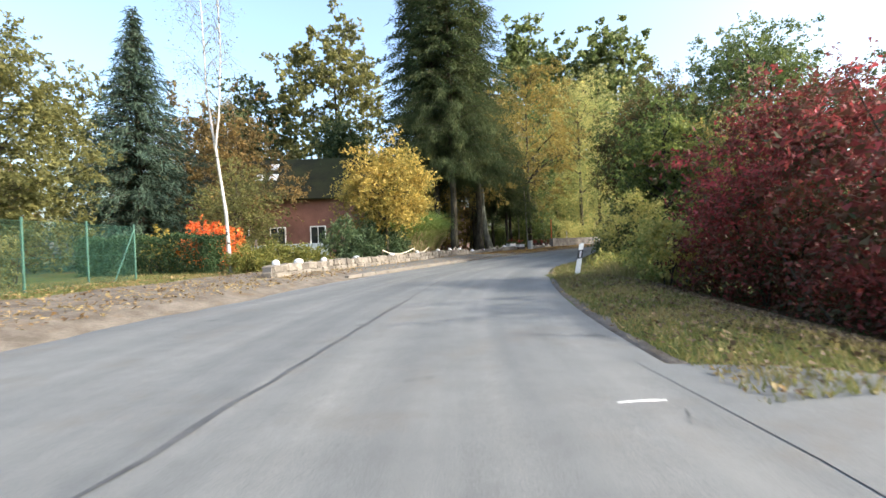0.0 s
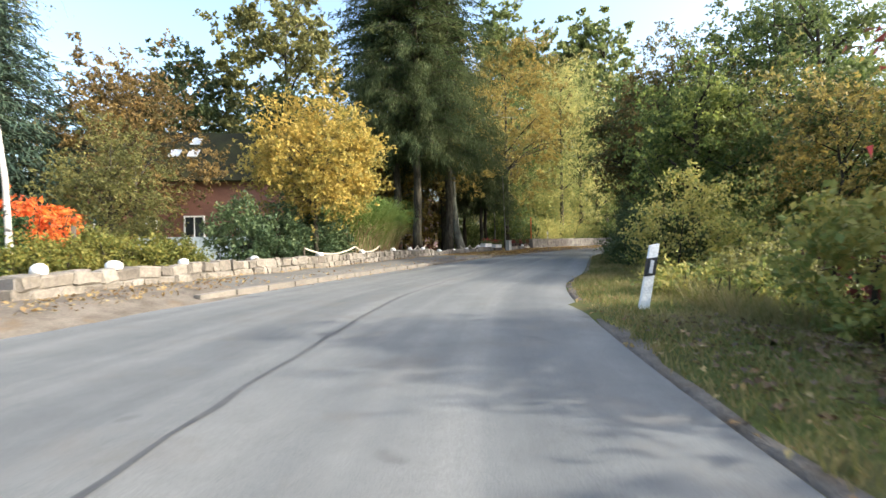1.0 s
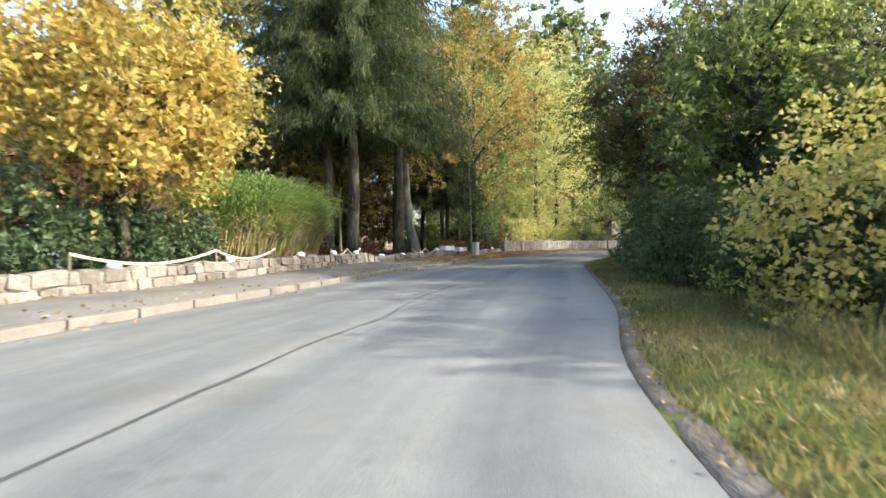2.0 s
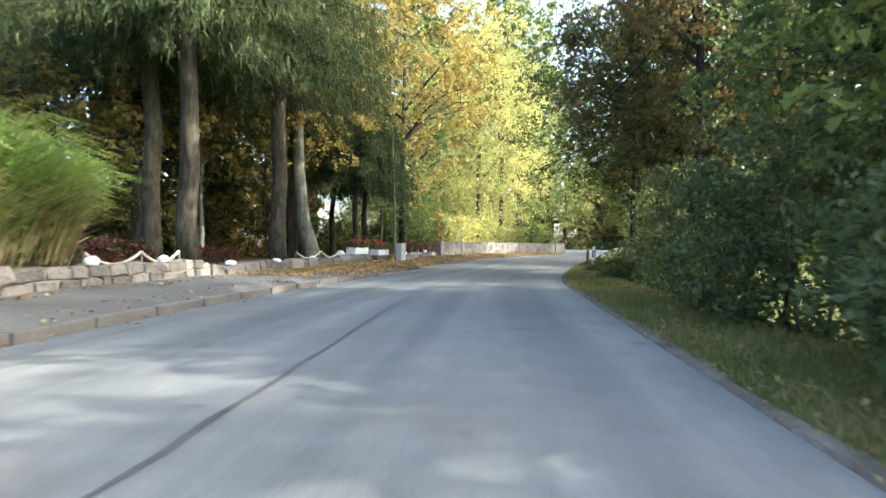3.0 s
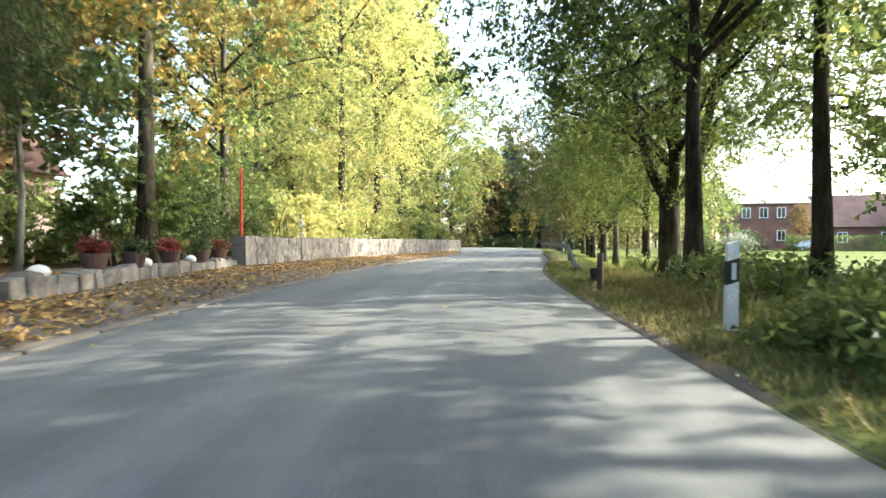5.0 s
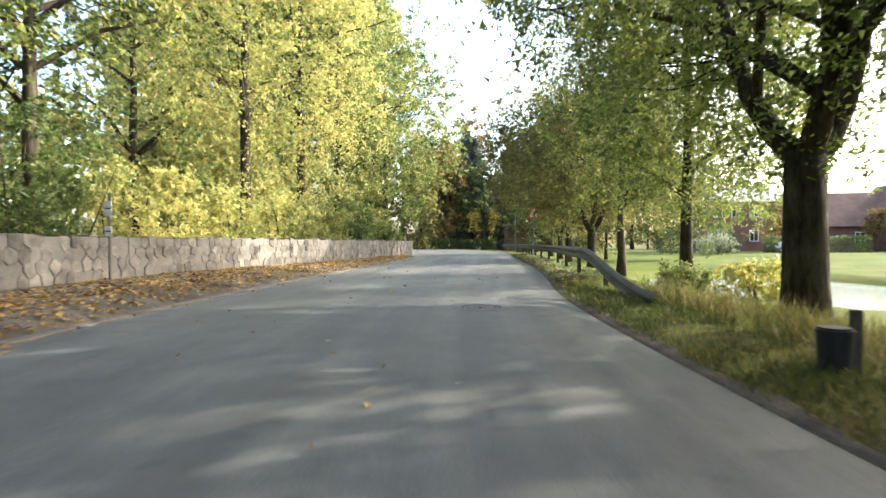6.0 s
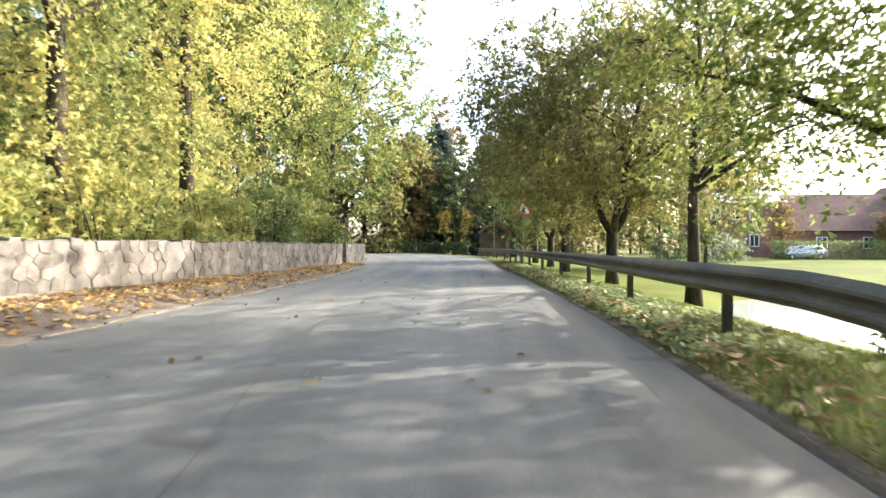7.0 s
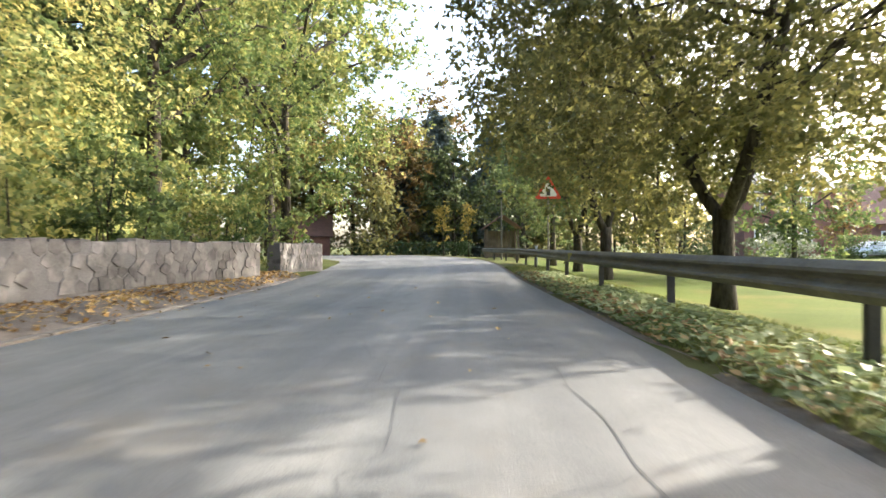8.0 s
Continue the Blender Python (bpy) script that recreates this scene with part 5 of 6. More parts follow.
def stone_wall(name, label, pts, z, height, thick, meshes, rows, length, seed):
    """A mortared core with uneven stones set proud of it on the road's side and on top, piece by piece."""
    rng = np.random.default_rng(seed)
    bm = bmesh.new()
    stones = []
    for (x0, y0), (x1, y1) in zip(pts[:-1], pts[1:]):
        d = math.hypot(x1 - x0, y1 - y0)
        turn = math.degrees(math.atan2(y1 - y0, x1 - x0))
        zz = z if isinstance(z, (int, float)) else z((x0 + x1) / 2, (y0 + y1) / 2)
        m = pose((x0 + x1) / 2, (y0 + y1) / 2, zz, 0, 0, turn)
        box(bm, 0, 0, height / 2 - 0.12, d + 0.04, thick - 0.07, height + 0.16, 0, m)
        h0 = 0.0
        hs = rng.uniform(0.8, 1.2, rows)
        hs = hs / hs.sum() * height
        for r in range(rows):
            u = -d / 2 + (0 if r % 2 else -0.1)
            while u < d / 2 - 0.05:
                w = min(length * rng.uniform(0.45, 1.6), d / 2 - u + 0.1)
                if w < 0.1:
                    break
                hh = hs[r] * rng.uniform(0.88, 1.16 if r == rows - 1 else 1.02)
                stones.append(m @ pose(u + w / 2, rng.uniform(-0.03, 0.02), h0 + hh / 2, rng.normal() * 1.2, rng.normal() * 6, rng.normal() * 1.5)
                              @ Matrix.Diagonal((w * rng.uniform(0.94, 1.06), thick * rng.uniform(0.97, 1.03), hh * rng.uniform(0.94, 1.12), 1)))
                u += w
            h0 += hs[r]
    wall = tagged(part(name, bm, M_MORTAR), label, "wall", kind="structure")
    for m in stones:
        part("stone", meshes[int(rng.integers(0, len(meshes)))], None, wall).matrix_basis = m


def cells(length, height, size, rng):
    """Irregular many-sided cells that fill a strip, as in rubble masonry."""
    nu, nz = max(2, round(length / size)), max(2, round(height / (size * 0.72)))
    seeds = [((i + 0.5 * (j % 2) + rng.uniform(0.0, 0.5)) * length / nu - length / 2, (j + rng.uniform(0.34, 0.66)) * height / nz) for i in range(nu) for j in range(nz)]
    for k, (u, w) in enumerate(seeds):
        poly = [(-length / 2, 0.0), (length / 2, 0.0), (length / 2, height), (-length / 2, height)]
        for q, (a, c) in enumerate(seeds):
            if q == k or abs(a - u) > 1.4 or not poly:
                continue
            du, dw = a - u, c - w
            lim = (a * a + c * c - u * u - w * w) / 2
            out = []
            for (x0, y0), (x1, y1) in zip(poly, poly[1:] + poly[:1]):
                s0, s1 = x0 * du + y0 * dw - lim, x1 * du + y1 * dw - lim
                if s0 <= 0:
                    out.append((x0, y0))
                if (s0 < 0 < s1) or (s1 < 0 < s0):
                    f = s0 / (s0 - s1)
                    out.append((x0 + (x1 - x0) * f, y0 + (y1 - y0) * f))
            poly = out
        if len(poly) > 2:
            yield np.array(poly)


def rubble_wall(name, label, pts, z, height, thick, mat, size, seed):
    """A mortared core set with flush rubble stones of irregular shape, piece by piece."""
    rng = np.random.default_rng(seed)
    bm = bmesh.new()
    stones = []
    for (x0, y0), (x1, y1) in zip(pts[:-1], pts[1:]):
        d = math.hypot(x1 - x0, y1 - y0)
        m = pose((x0 + x1) / 2, (y0 + y1) / 2, z, 0, 0, math.degrees(math.atan2(y1 - y0, x1 - x0)))
        box(bm, 0, 0, height / 2 - 0.14, d + 0.03, thick - 0.006, height + 0.24, 0, m)
        for poly in cells(d, height, size, rng):
            c = poly.mean(0)
            r = np.linalg.norm(poly - c, axis=1).mean()
            if r < 0.05:
                continue
            rim = c + (poly - c) * (1 - 0.004 / r) + rng.normal(size=poly.shape) * 0.012
            rim[:, 1] += np.where(poly[:, 1] > height - 0.01, rng.uniform(-0.01, 0.045), 0)
            face = c + (rim - c) * (1 - 0.009 / r)
            y = thick / 2 + rng.uniform(-0.012, 0.026)
            n = len(poly)
            v = [(a, -y, b) for a, b in face] + [(a, -y + 0.012, b) for a, b in rim] + [(a, y - 0.012, b) for a, b in rim] + [(a, y, b) for a, b in face]
            f = [tuple(range(n)), tuple(range(4 * n - 1, 3 * n - 1, -1))]
            for g in range(3):
                f += [(g * n + i, (g + 1) * n + i, (g + 1) * n + (i + 1) % n, g * n + (i + 1) % n) for i in range(n)]
            stones.append((m, v, f))
    wall = tagged(part(name, bm, M_JOINT), label, "wall", kind="structure")
    for m, v, f in stones:
        part("stone", (v, f), mat, wall).matrix_basis = m


GARDEN = [(-0.62, 27.1), (-0.3, 28.3), (0.5, 30.8), (1.6, 33.2), (3.0, 36.2), (4.1, 38.4), (5.2, 41.2), (6.5, 44.2), (7.9, 46.9)]
LOW = [(7.9, 46.9), (9.5, 49.2), (10.8, 51.2), (11.8, 52.7)]
stone_wall("wall_garden", "low garden wall of pale squared fieldstones", GARDEN, 0.14, 0.43, 0.34, FIELD_STONES, 2, 0.36, 501)
stone_wall("wall_low", "low rough stone edging with leaves against it", LOW, 0.12, 0.3, 0.3, FIELD_STONES, 1, 0.5, 502)
stone_wall("wall_plinth", "pale stone plinth under a white planter", [(11.8, 52.7), (13.15, 54.05)], 0.12, 0.42, 0.45, FIELD_STONES, 2, 0.55, 503)
stone_wall("wall_pots", "low stone wall set with flower pots", [(15.3, 57.0), (17.2, 60.7), (19.3, 64.2)], 0.14, 0.33, 0.32, PARK_STONES, 1, 0.5, 504)
rubble_wall("wall_park", "mottled grey granite rubble wall above the leafy verge", [(19.5, 64.1), (22.55, 68.2), (26.5, 71.7), (30.6, 75.2), (35.2, 79.2), (38.6, 82.0)], 0.24, 0.85, 0.42, M_PARK, 0.27, 505)
rubble_wall("wall_park_far", "far stretch of granite wall beside a grass patch", [(40.2, 84.4), (43.4, 87.6), (44.6, 91.5)], 0.2, 0.88, 0.42, M_PARK, 0.27, 507)


# kerb stones
bm = bmesh.new()
box(bm, 0, 0, 0, 0.97, 0.15, 0.3, 0.02)
kerb_mesh = bpy.data.meshes.new("kerb_stone")
bm.to_mesh(kerb_mesh)
kerb_mesh.materials.append(M_KERB)
kerb = tagged(new("kerb"), "pale worn kerb stones along the footpath", "kerb", kind="structure")
for x, y, turn in along(EDGE_L, NORM_L, 28, 48.2, 1.0, -0.07):
    part("kerb_stone", kerb_mesh, None, kerb).matrix_basis = pose(x, y, -0.025, 0, 0, turn + random.uniform(-0.6, 0.6))
for x, y, turn in along(EDGE_L, NORM_L, 49, 83, 1.0, -0.02):
    part("kerb_stone", kerb_mesh, None, kerb).matrix_basis = pose(x, y, -0.115, 0, 0, turn + random.uniform(-0.6, 0.6))


# ---- things on and behind the garden wall ----
def boulder(x, y, z, sx, sy, sz, seed, label="white-painted round stone on the wall", mat=None):
    bm = bmesh.new()
    bmesh.ops.create_icosphere(bm, subdivisions=2, radius=1.0)
    rng = np.random.default_rng(seed)
    for v in bm.verts:
        v.co = Vector((v.co.x * sx, v.co.y * sy, max(v.co.z, -0.6) * sz)) * (1 + 0.09 * noise.noise(v.co * 1.7 + Vector((seed, 0, 0))))
    ob = smooth(part("white_stone", bm, mat or M_WHITE))
    ob.matrix_basis = pose(x, y, z + 0.58 * sz, 0, 0, seed * 47)
    return tagged(ob, label, "stone", "white stones on the walls")


def wall_x(y):
    p = GARDEN + LOW[1:]
    return float(np.interp(y, [q[1] for q in p], [q[0] for q in p]))


for i, y in enumerate([27.6, 29.0, 30.8, 33.0, 36.0, 38.8, 42.2, 44.4, 46.0, 47.9, 49.5, 51.3]):
    boulder(wall_x(y), y, 0.55 if y < 46.9 else 0.4, 0.14 + 0.03 * math.sin(i * 2.1), 0.12, 0.1 + 0.02 * math.cos(i), 600 + i)
for i, (x, y, z) in enumerate([(12.0, 52.9, 0.53), (15.6, 57.5, 0.46), (17.0, 60.2, 0.46), (18.0, 62.0, 0.46)]):
    boulder(x, y, z, 0.15, 0.12, 0.11, 620 + i)


def rope_run(pts, z, seed):
    """A slack rope between short stakes on the wall."""
    t = thing("rope_barrier", 0, 0, 0, 0, "thick pale rope slung between short stakes on the wall", "rope")
    for x, y in pts:
        part("stake", tube([(x, y, z - 0.05), (x, y, z + 0.3)], [0.03, 0.025], 8), M_WOOD, t)
    for (x0, y0), (x1, y1) in zip(pts[:-1], pts[1:]):
        q = np.linspace(0, 1, 11)
        part("rope", tube([(x0 + (x1 - x0) * u, y0 + (y1 - y0) * u, z + 0.28 - 0.9 * u * (1 - u)) for u in q], [0.028] * 11, 7), M_ROPE, t)


rope_run([(wall_x(q) - 0.12, q) for q in (35.4, 38.5, 41.0)], 0.55, 1)
rope_run([(wall_x(q) - 0.12, q) for q in (44.4, 45.6, 46.6)], 0.5, 3)
rope_run([(10.3, 50.6), (11.2, 51.9), (11.95, 52.9)], 0.42, 2)


def planter(name, label, x, y, z, turn, length, width, h, seed, base=0.0):
    t = thing(name, x, y, z, turn, label, "planter")
    if base:
        bm = bmesh.new()
        box(bm, 0, 0, base / 2, length * 1.2, width * 1.1, base, 0.015)
        part("base", bm, M_WOOD, t, "dark timber base")
    bm = bmesh.new()
    w = 0.035
    for cx, cy, sx, sy in ((0, -width / 2, length, w), (0, width / 2, length, w), (-length / 2, 0, w, width - w), (length / 2, 0, w, width - w)):
        box(bm, cx, cy, base + h / 2, sx, sy, h, 0.006)
    box(bm, 0, 0, base + 0.02, length - w, width - w, 0.04)
    part("trough", bm, M_WHITE, t, "white trough")
    bm = bmesh.new()
    box(bm, 0, 0, base + h * 0.8, length - w * 1.2, width - w * 1.2, 0.03)
    part("soil", bm, M_FOREST, t)
    rng = np.random.default_rng(seed)
    q = rng.normal(size=(1400, 3)) * np.array([length * 0.3, width * 0.3, 0.09]) + np.array([0, 0, base + h + 0.1])
    tagged(part("foliage", leaves(q[q[:, 2] > base + h * 0.8], 0.06, rng), LEAF_GREEN, t), kind="stuff")
    q = rng.normal(size=(140, 3)) * np.array([length * 0.3, width * 0.3, 0.07]) + np.array([0, 0, base + h + 0.22])
    tagged(part("blossom", leaves(q, 0.07, rng), LEAF_FLOWER, t), kind="stuff")


planter("planter", "white trough of red flowers on a pale stone plinth", 12.75, 53.75, 0.55, 45, 0.85, 0.4, 0.26, 701)
planter("planter", "white trough of plants on a dark timber base", 14.15, 56.25, 0.12, 45, 0.85, 0.42, 0.24, 702, 0.34)


def flower_pot(x, y, z, r, seed, leaf):
    t = thing("flower_pot", x, y, z, 0, "round dark clay pot with a bushy reddish plant", "flower pot", "pots along the low wall")
    bm = bmesh.new()
    prof = [(0.0, 0.0), (r * 0.7, 0.0), (r * 1.0, 0.24), (r * 1.08, 0.24), (r * 1.08, 0.29), (r * 0.95, 0.29), (r * 0.9, 0.24), (0, 0.24)]
    rings = [[bm.verts.new((p * math.cos(a), p * math.sin(a), h)) for a in np.linspace(0, 6.283, 16, endpoint=False)] for p, h in prof[1:-1]]
    for a, b in zip(rings[:-1], rings[1:]):
        for i in range(16):
            bm.faces.new((a[i], a[(i + 1) % 16], b[(i + 1) % 16], b[i]))
    bm.faces.new(rings[0][::-1])
    bm.faces.new(rings[-1])
    part("pot", bm, M_TERRA, t)
    rng = np.random.default_rng(seed)
    q = rng.normal(size=(700, 3)) * np.array([r * 0.55, r * 0.55, 0.09]) + np.array([0, 0, 0.38])
    tagged(part("foliage", leaves(q[q[:, 2] > 0.26], 0.06, rng), leaf, t), kind="stuff")


for i, (x, y) in enumerate([(16.2, 58.9), (16.8, 59.8), (17.5, 61.2), (18.3, 62.5), (18.9, 63.6)]):
    flower_pot(x, y, 0.46, 0.21, 710 + i, [LEAF_RED, LEAF_DARK][i % 2])


def cabinet():
    t = thing("utility_cabinet", 15.08, 56.1, 0.13, 47, "narrow light grey metal utility cabinet by the road", "cabinet")
    bm = bmesh.new()
    box(bm, 0, 0, 0.4, 0.42, 0.26, 0.84, 0.015)
    box(bm, 0, 0, 0.835, 0.47, 0.31, 0.05, 0.012)
    part("body", bm, M_GREY, t)
    bm = bmesh.new()
    box(bm, 0, -0.135, 0.44, 0.36, 0.012, 0.66, 0.004)
    door = part("door", bm, M_GREY, t)
    bm = bmesh.new()
    box(bm, 0.13, -0.15, 0.45, 0.02, 0.02, 0.09, 0.004)
    part("handle", bm, M_DARKSTEEL, door, "small dark handle")
    bm = bmesh.new()
    box(bm, 0, 0, -0.02, 0.46, 0.3, 0.1, 0.01)
    part("base", bm, M_MORTAR, t)


cabinet()
pole = thing("pole", 14.82, 56.05, 0.12, 0, "tall thin grey metal pole, slightly leaning", "pole")
part("shaft", tube([(0, 0, -0.2), (-0.05, 0.0, 2.5), (-0.16, 0.02, 5.6)], [0.05, 0.042, 0.03], 12), M_STEEL, pole)
part("cap", tube([(-0.16, 0.02, 5.58), (-0.16, 0.02, 5.66)], [0.04, 0.03], 12), M_DARKSTEEL, pole)
red = thing("red_pole", 19.62, 64.35, 0.14, 0, "slim bright red pole at the wall's corner", "pole")
part("shaft", tube([(0, 0, -0.2), (0, 0, 1.5), (0, 0, 2.95)], [0.04, 0.038, 0.036], 12), M_REDPAINT, red)
part("cap", tube([(0, 0, 2.94), (0, 0, 2.98)], [0.045, 0.02], 12), M_REDPAINT, red)
part("footing", tube([(0, 0, -0.1), (0, 0, 0.22)], [0.09, 0.08], 12), M_BLACK, red)


def sign_post():
    t = thing("sign_post", 22.3, 67.25, 0.2, -40, "thin steel post with two small white plates at the wall", "sign post")
    part("pole", tube([(0, 0, -0.2), (0, 0, 1.75)], [0.03, 0.03], 10), M_STEEL, t)
    for z, h in ((1.45, 0.3), (1.0, 0.2)):
        bm = bmesh.new()
        box(bm, 0, -0.04, z, 0.14, 0.012, h, 0.004)
        plate = part("plate", bm, M_WHITE, t, "small white plate")
        bm = bmesh.new()
        box(bm, 0, -0.049, z, 0.1, 0.004, 0.03)
        part("bar", bm, M_GREENWIRE, plate)


sign_post()


def wire_fence():
    t = thing("wire_fence", 0, 0, 0, 0, "green chain-link wire fence on steel posts", "fence")
    a, b = np.array([-5.9, 18.0]), np.array([-5.0, 28.7])
    d = b - a
    ln = float(np.linalg.norm(d))
    d = d / ln
    z0, h = 0.2, 1.72
    for i in range(6):
        p = a + d * ln * i / 5
        part("post", tube([(p[0], p[1], z0 - 0.3), (p[0], p[1], z0 + h + 0.06)], [0.03, 0.03], 10), M_GREENWIRE, t)
        part("post_cap", tube([(p[0], p[1], z0 + h + 0.06), (p[0], p[1], z0 + h + 0.09)], [0.036, 0.02], 10), M_GREENWIRE, t)
    p = a + d * (ln - 1.1)
    part("brace", tube([(p[0], p[1], z0), (b[0], b[1], z0 + h * 0.95)], [0.022, 0.022], 8), M_GREENWIRE, t)
    for z in (0.03, h / 2, h):
        part("tension_wire", tube([(a[0], a[1], z0 + z), (b[0], b[1], z0 + z)], [0.004, 0.004], 5), M_GREENWIRE, t)
    v, f = [], []
    n = np.array([d[1], -d[0]])
    for sg in (1, -1):
        for s in np.arange(-h, ln + h, 0.075):
            s0, s1 = (s, s + h) if sg > 0 else (s + h, s)
            u0, u1 = 0.0, 1.0
            if sg > 0:
                u0, u1 = max(0, -s / h), min(1, (ln - s) / h)
            else:
                u0, u1 = max(0, (s + h - ln) / h), min(1, (s + h) / h)
            if u1 - u0 < 0.02:
                continue
            e = []
            for u in (u0, u1):
                c = a + d * (s0 + (s1 - s0) * u)
                e.append(np.array([c[0], c[1], z0 + h * u]))
            o = len(v)
            w = 0.0032
            for q in e:
                for k in range(3):
                    an = k * 2.094
                    v.append((q[0] + n[0] * w * math.cos(an) + d[0] * w * math.sin(an), q[1] + n[1] * w * math.cos(an) + d[1] * w * math.sin(an), q[2]))
            f += [(o + k, o + (k + 1) % 3, o + 3 + (k + 1) % 3, o + 3 + k) for k in range(3)]
    tagged(part("wire_netting", (v, f), M_GREENWIRE, t), kind="stuff")


wire_fence()
bm = bmesh.new()
box(bm, 0, 0, 0.55, 0.09, 0.09, 1.4, 0.015)
ob = part("wooden_post", bm, M_WOOD)
ob.matrix_basis = pose(-2.1, 31.7, 0.2, 0, 0, 15)
tagged(ob, "grey wooden gatepost at the hedge's end", "post")


# ---- houses ----
def house(name, label, x, y, z, turn, length, depth, eave, ridge, wallmat, roofmat, windows, skylights=(), over=0.4, gable_windows=()):
    """A gabled house, ridge along its length: walls, two roof slopes, windows with frames and sills."""
    t = thing(name, x, y, z, turn, label, "house")
    L, D = length / 2, depth / 2
    bm = bmesh.new()
    base = [bm.verts.new(p) for p in ((-L, -D, -0.5), (L, -D, -0.5), (L, D, -0.5), (-L, D, -0.5))]
    top = [bm.verts.new(p) for p in ((-L, -D, eave), (L, -D, eave), (L, D, eave), (-L, D, eave))]
    rl, rr = bm.verts.new((-L, 0, ridge)), bm.verts.new((L, 0, ridge))
    bm.faces.new((base[0], base[1], top[1], top[0]))
    bm.faces.new((base[2], base[3], top[3], top[2]))
    bm.faces.new((base[1], base[2], top[2], rr, top[1]))
    bm.faces.new((base[3], base[0], top[0], rl, top[3]))
    part("wall", bm, wallmat, t)
    k = (ridge - eave) / D
    for sg in (-1, 1):
        bm = bmesh.new()
        n = Vector((0, sg * k, 1)).normalized() * 0.12
        lo = Vector((0, sg * (D + over), eave - k * over + 0.03))
        hi = Vector((0, 0, ridge + 0.03))
        vs = [bm.verts.new(Vector((sx * (L + over), 0, 0)) + p + (n if up else Vector())) for up in (0, 1) for sx, p in ((-1, lo), (1, lo), (1, hi), (-1, hi))]
        for q in ((0, 1, 2, 3), (7, 6, 5, 4), (0, 4, 5, 1), (1, 5, 6, 2), (2, 6, 7, 3), (3, 7, 4, 0)):
            bm.faces.new([vs[i] for i in q])
        bmesh.ops.recalc_face_normals(bm, faces=bm.faces)
        roof = part("roof", bm, roofmat, t)
        slope = math.degrees(math.atan(k))
        for i, (u, v) in enumerate(skylights if sg < 0 else ()):
            bm = bmesh.new()
            m = pose(u, -D * (1 - v), eave + (ridge - eave) * v + 0.19, slope, 0, 0)
            box(bm, 0, 0, 0, 0.62, 0.85, 0.1, 0.02, m)
            sk = part("skylight", bm, M_WHITE, roof, "white-framed roof window")
    def window(m, w, h):
        bm = bmesh.new()
        f = 0.09
        for cx, cz, sx, sz in ((0, h / 2 - f / 2, w, f), (0, -h / 2 + f / 2, w, f), (-w / 2 + f / 2, 0, f, h - 2 * f), (w / 2 - f / 2, 0, f, h - 2 * f), (0, 0, 0.06, h - 2 * f)):
            box(bm, cx, 0, cz, sx, 0.1, sz, 0.008, m)
        win = part("window", bm, M_WHITE, t, "white window frame")
        bm = bmesh.new()
        box(bm, 0, 0.01, 0, w - 2 * f, 0.03, h - 2 * f, 0, m)
        part("pane", bm, M_GLASS, win)
        bm = bmesh.new()
        box(bm, 0, -0.05, -h / 2 - 0.04, w + 0.15, 0.22, 0.06, 0.01, m)
        part("sill", bm, M_MORTAR, win)
    for u, z0, w, h in windows:
        window(pose(u, -D - 0.03, z0), w, h)
    for v, z0, w, h in gable_windows:
        window(pose(L + 0.03, v, z0, 0, 0, 90), w, h)
    return t


house("farmhouse", "red brick house with a mossy tiled roof and skylights", -6.0, 55.5, 0.1, -2, 13.5, 8.0, 5.0, 8.3, M_BRICK, M_ROOF,
      [(-4.5, 1.9, 1.2, 1.5), (-2.2, 1.9, 1.2, 1.5), (0.5, 1.9, 1.2, 1.5), (3.5, 1.9, 1.2, 1.5)], [(-1.2, 0.45), (-0.1, 0.45), (-0.3, 0.75)], 0.5,
      [(-1.6, 2.2, 1.0, 1.4), (0.8, 2.2, 1.0, 1.4), (-1.4, 4.9, 0.8, 1.2), (0.6, 4.9, 0.8, 1.2)])
house("pink_house", "pale pink rendered house behind the wood", 8.2, 82, 0.1, 35, 9, 7, 4.5, 7.2, M_PINK, M_ROOFRED, [(-2, 2.0, 1.1, 1.4), (1, 2.0, 1.1, 1.4)])
house("brick_house", "two-storey red brick house with a pale slate roof", 97, 86.5, -0.2, -48, 9, 8, 6.6, 8.8, M_BRICK, M_PALEROOF,
      [(-3, 5.2, 1.1, 1.5), (-0.8, 5.2, 1.1, 1.5), (1.4, 5.2, 1.1, 1.5), (-3, 2.0, 1.1, 1.5), (1.4, 2.0, 1.1, 1.5)])
house("brick_barn", "long low red brick house with a dark roof", 104, 77.5, -0.2, -48, 13, 8, 3.4, 7.6, M_BRICK, M_ROOFRED, [(-3, 1.7, 1.2, 1.4), (2, 1.7, 1.2, 1.4)])
house("brick_gable_house", "red brick gable-fronted house", 107.5, 70.0, -0.2, 222, 10, 9, 4.0, 8.6, M_BRICK, M_ROOFRED, [(-2, 1.7, 1.2, 1.4)], gable_windows=[(-1.2, 4.6, 0.9, 1.6), (1.2, 4.6, 0.9, 1.6)])
house("far_house", "small red brick house at the road's far bend", 61.5, 127, 0, -28, 7, 6, 2.5, 4.9, M_BRICK, M_ROOFRED, [(-2, 1.4, 1, 1.1), (1, 1.4, 1, 1.1)])


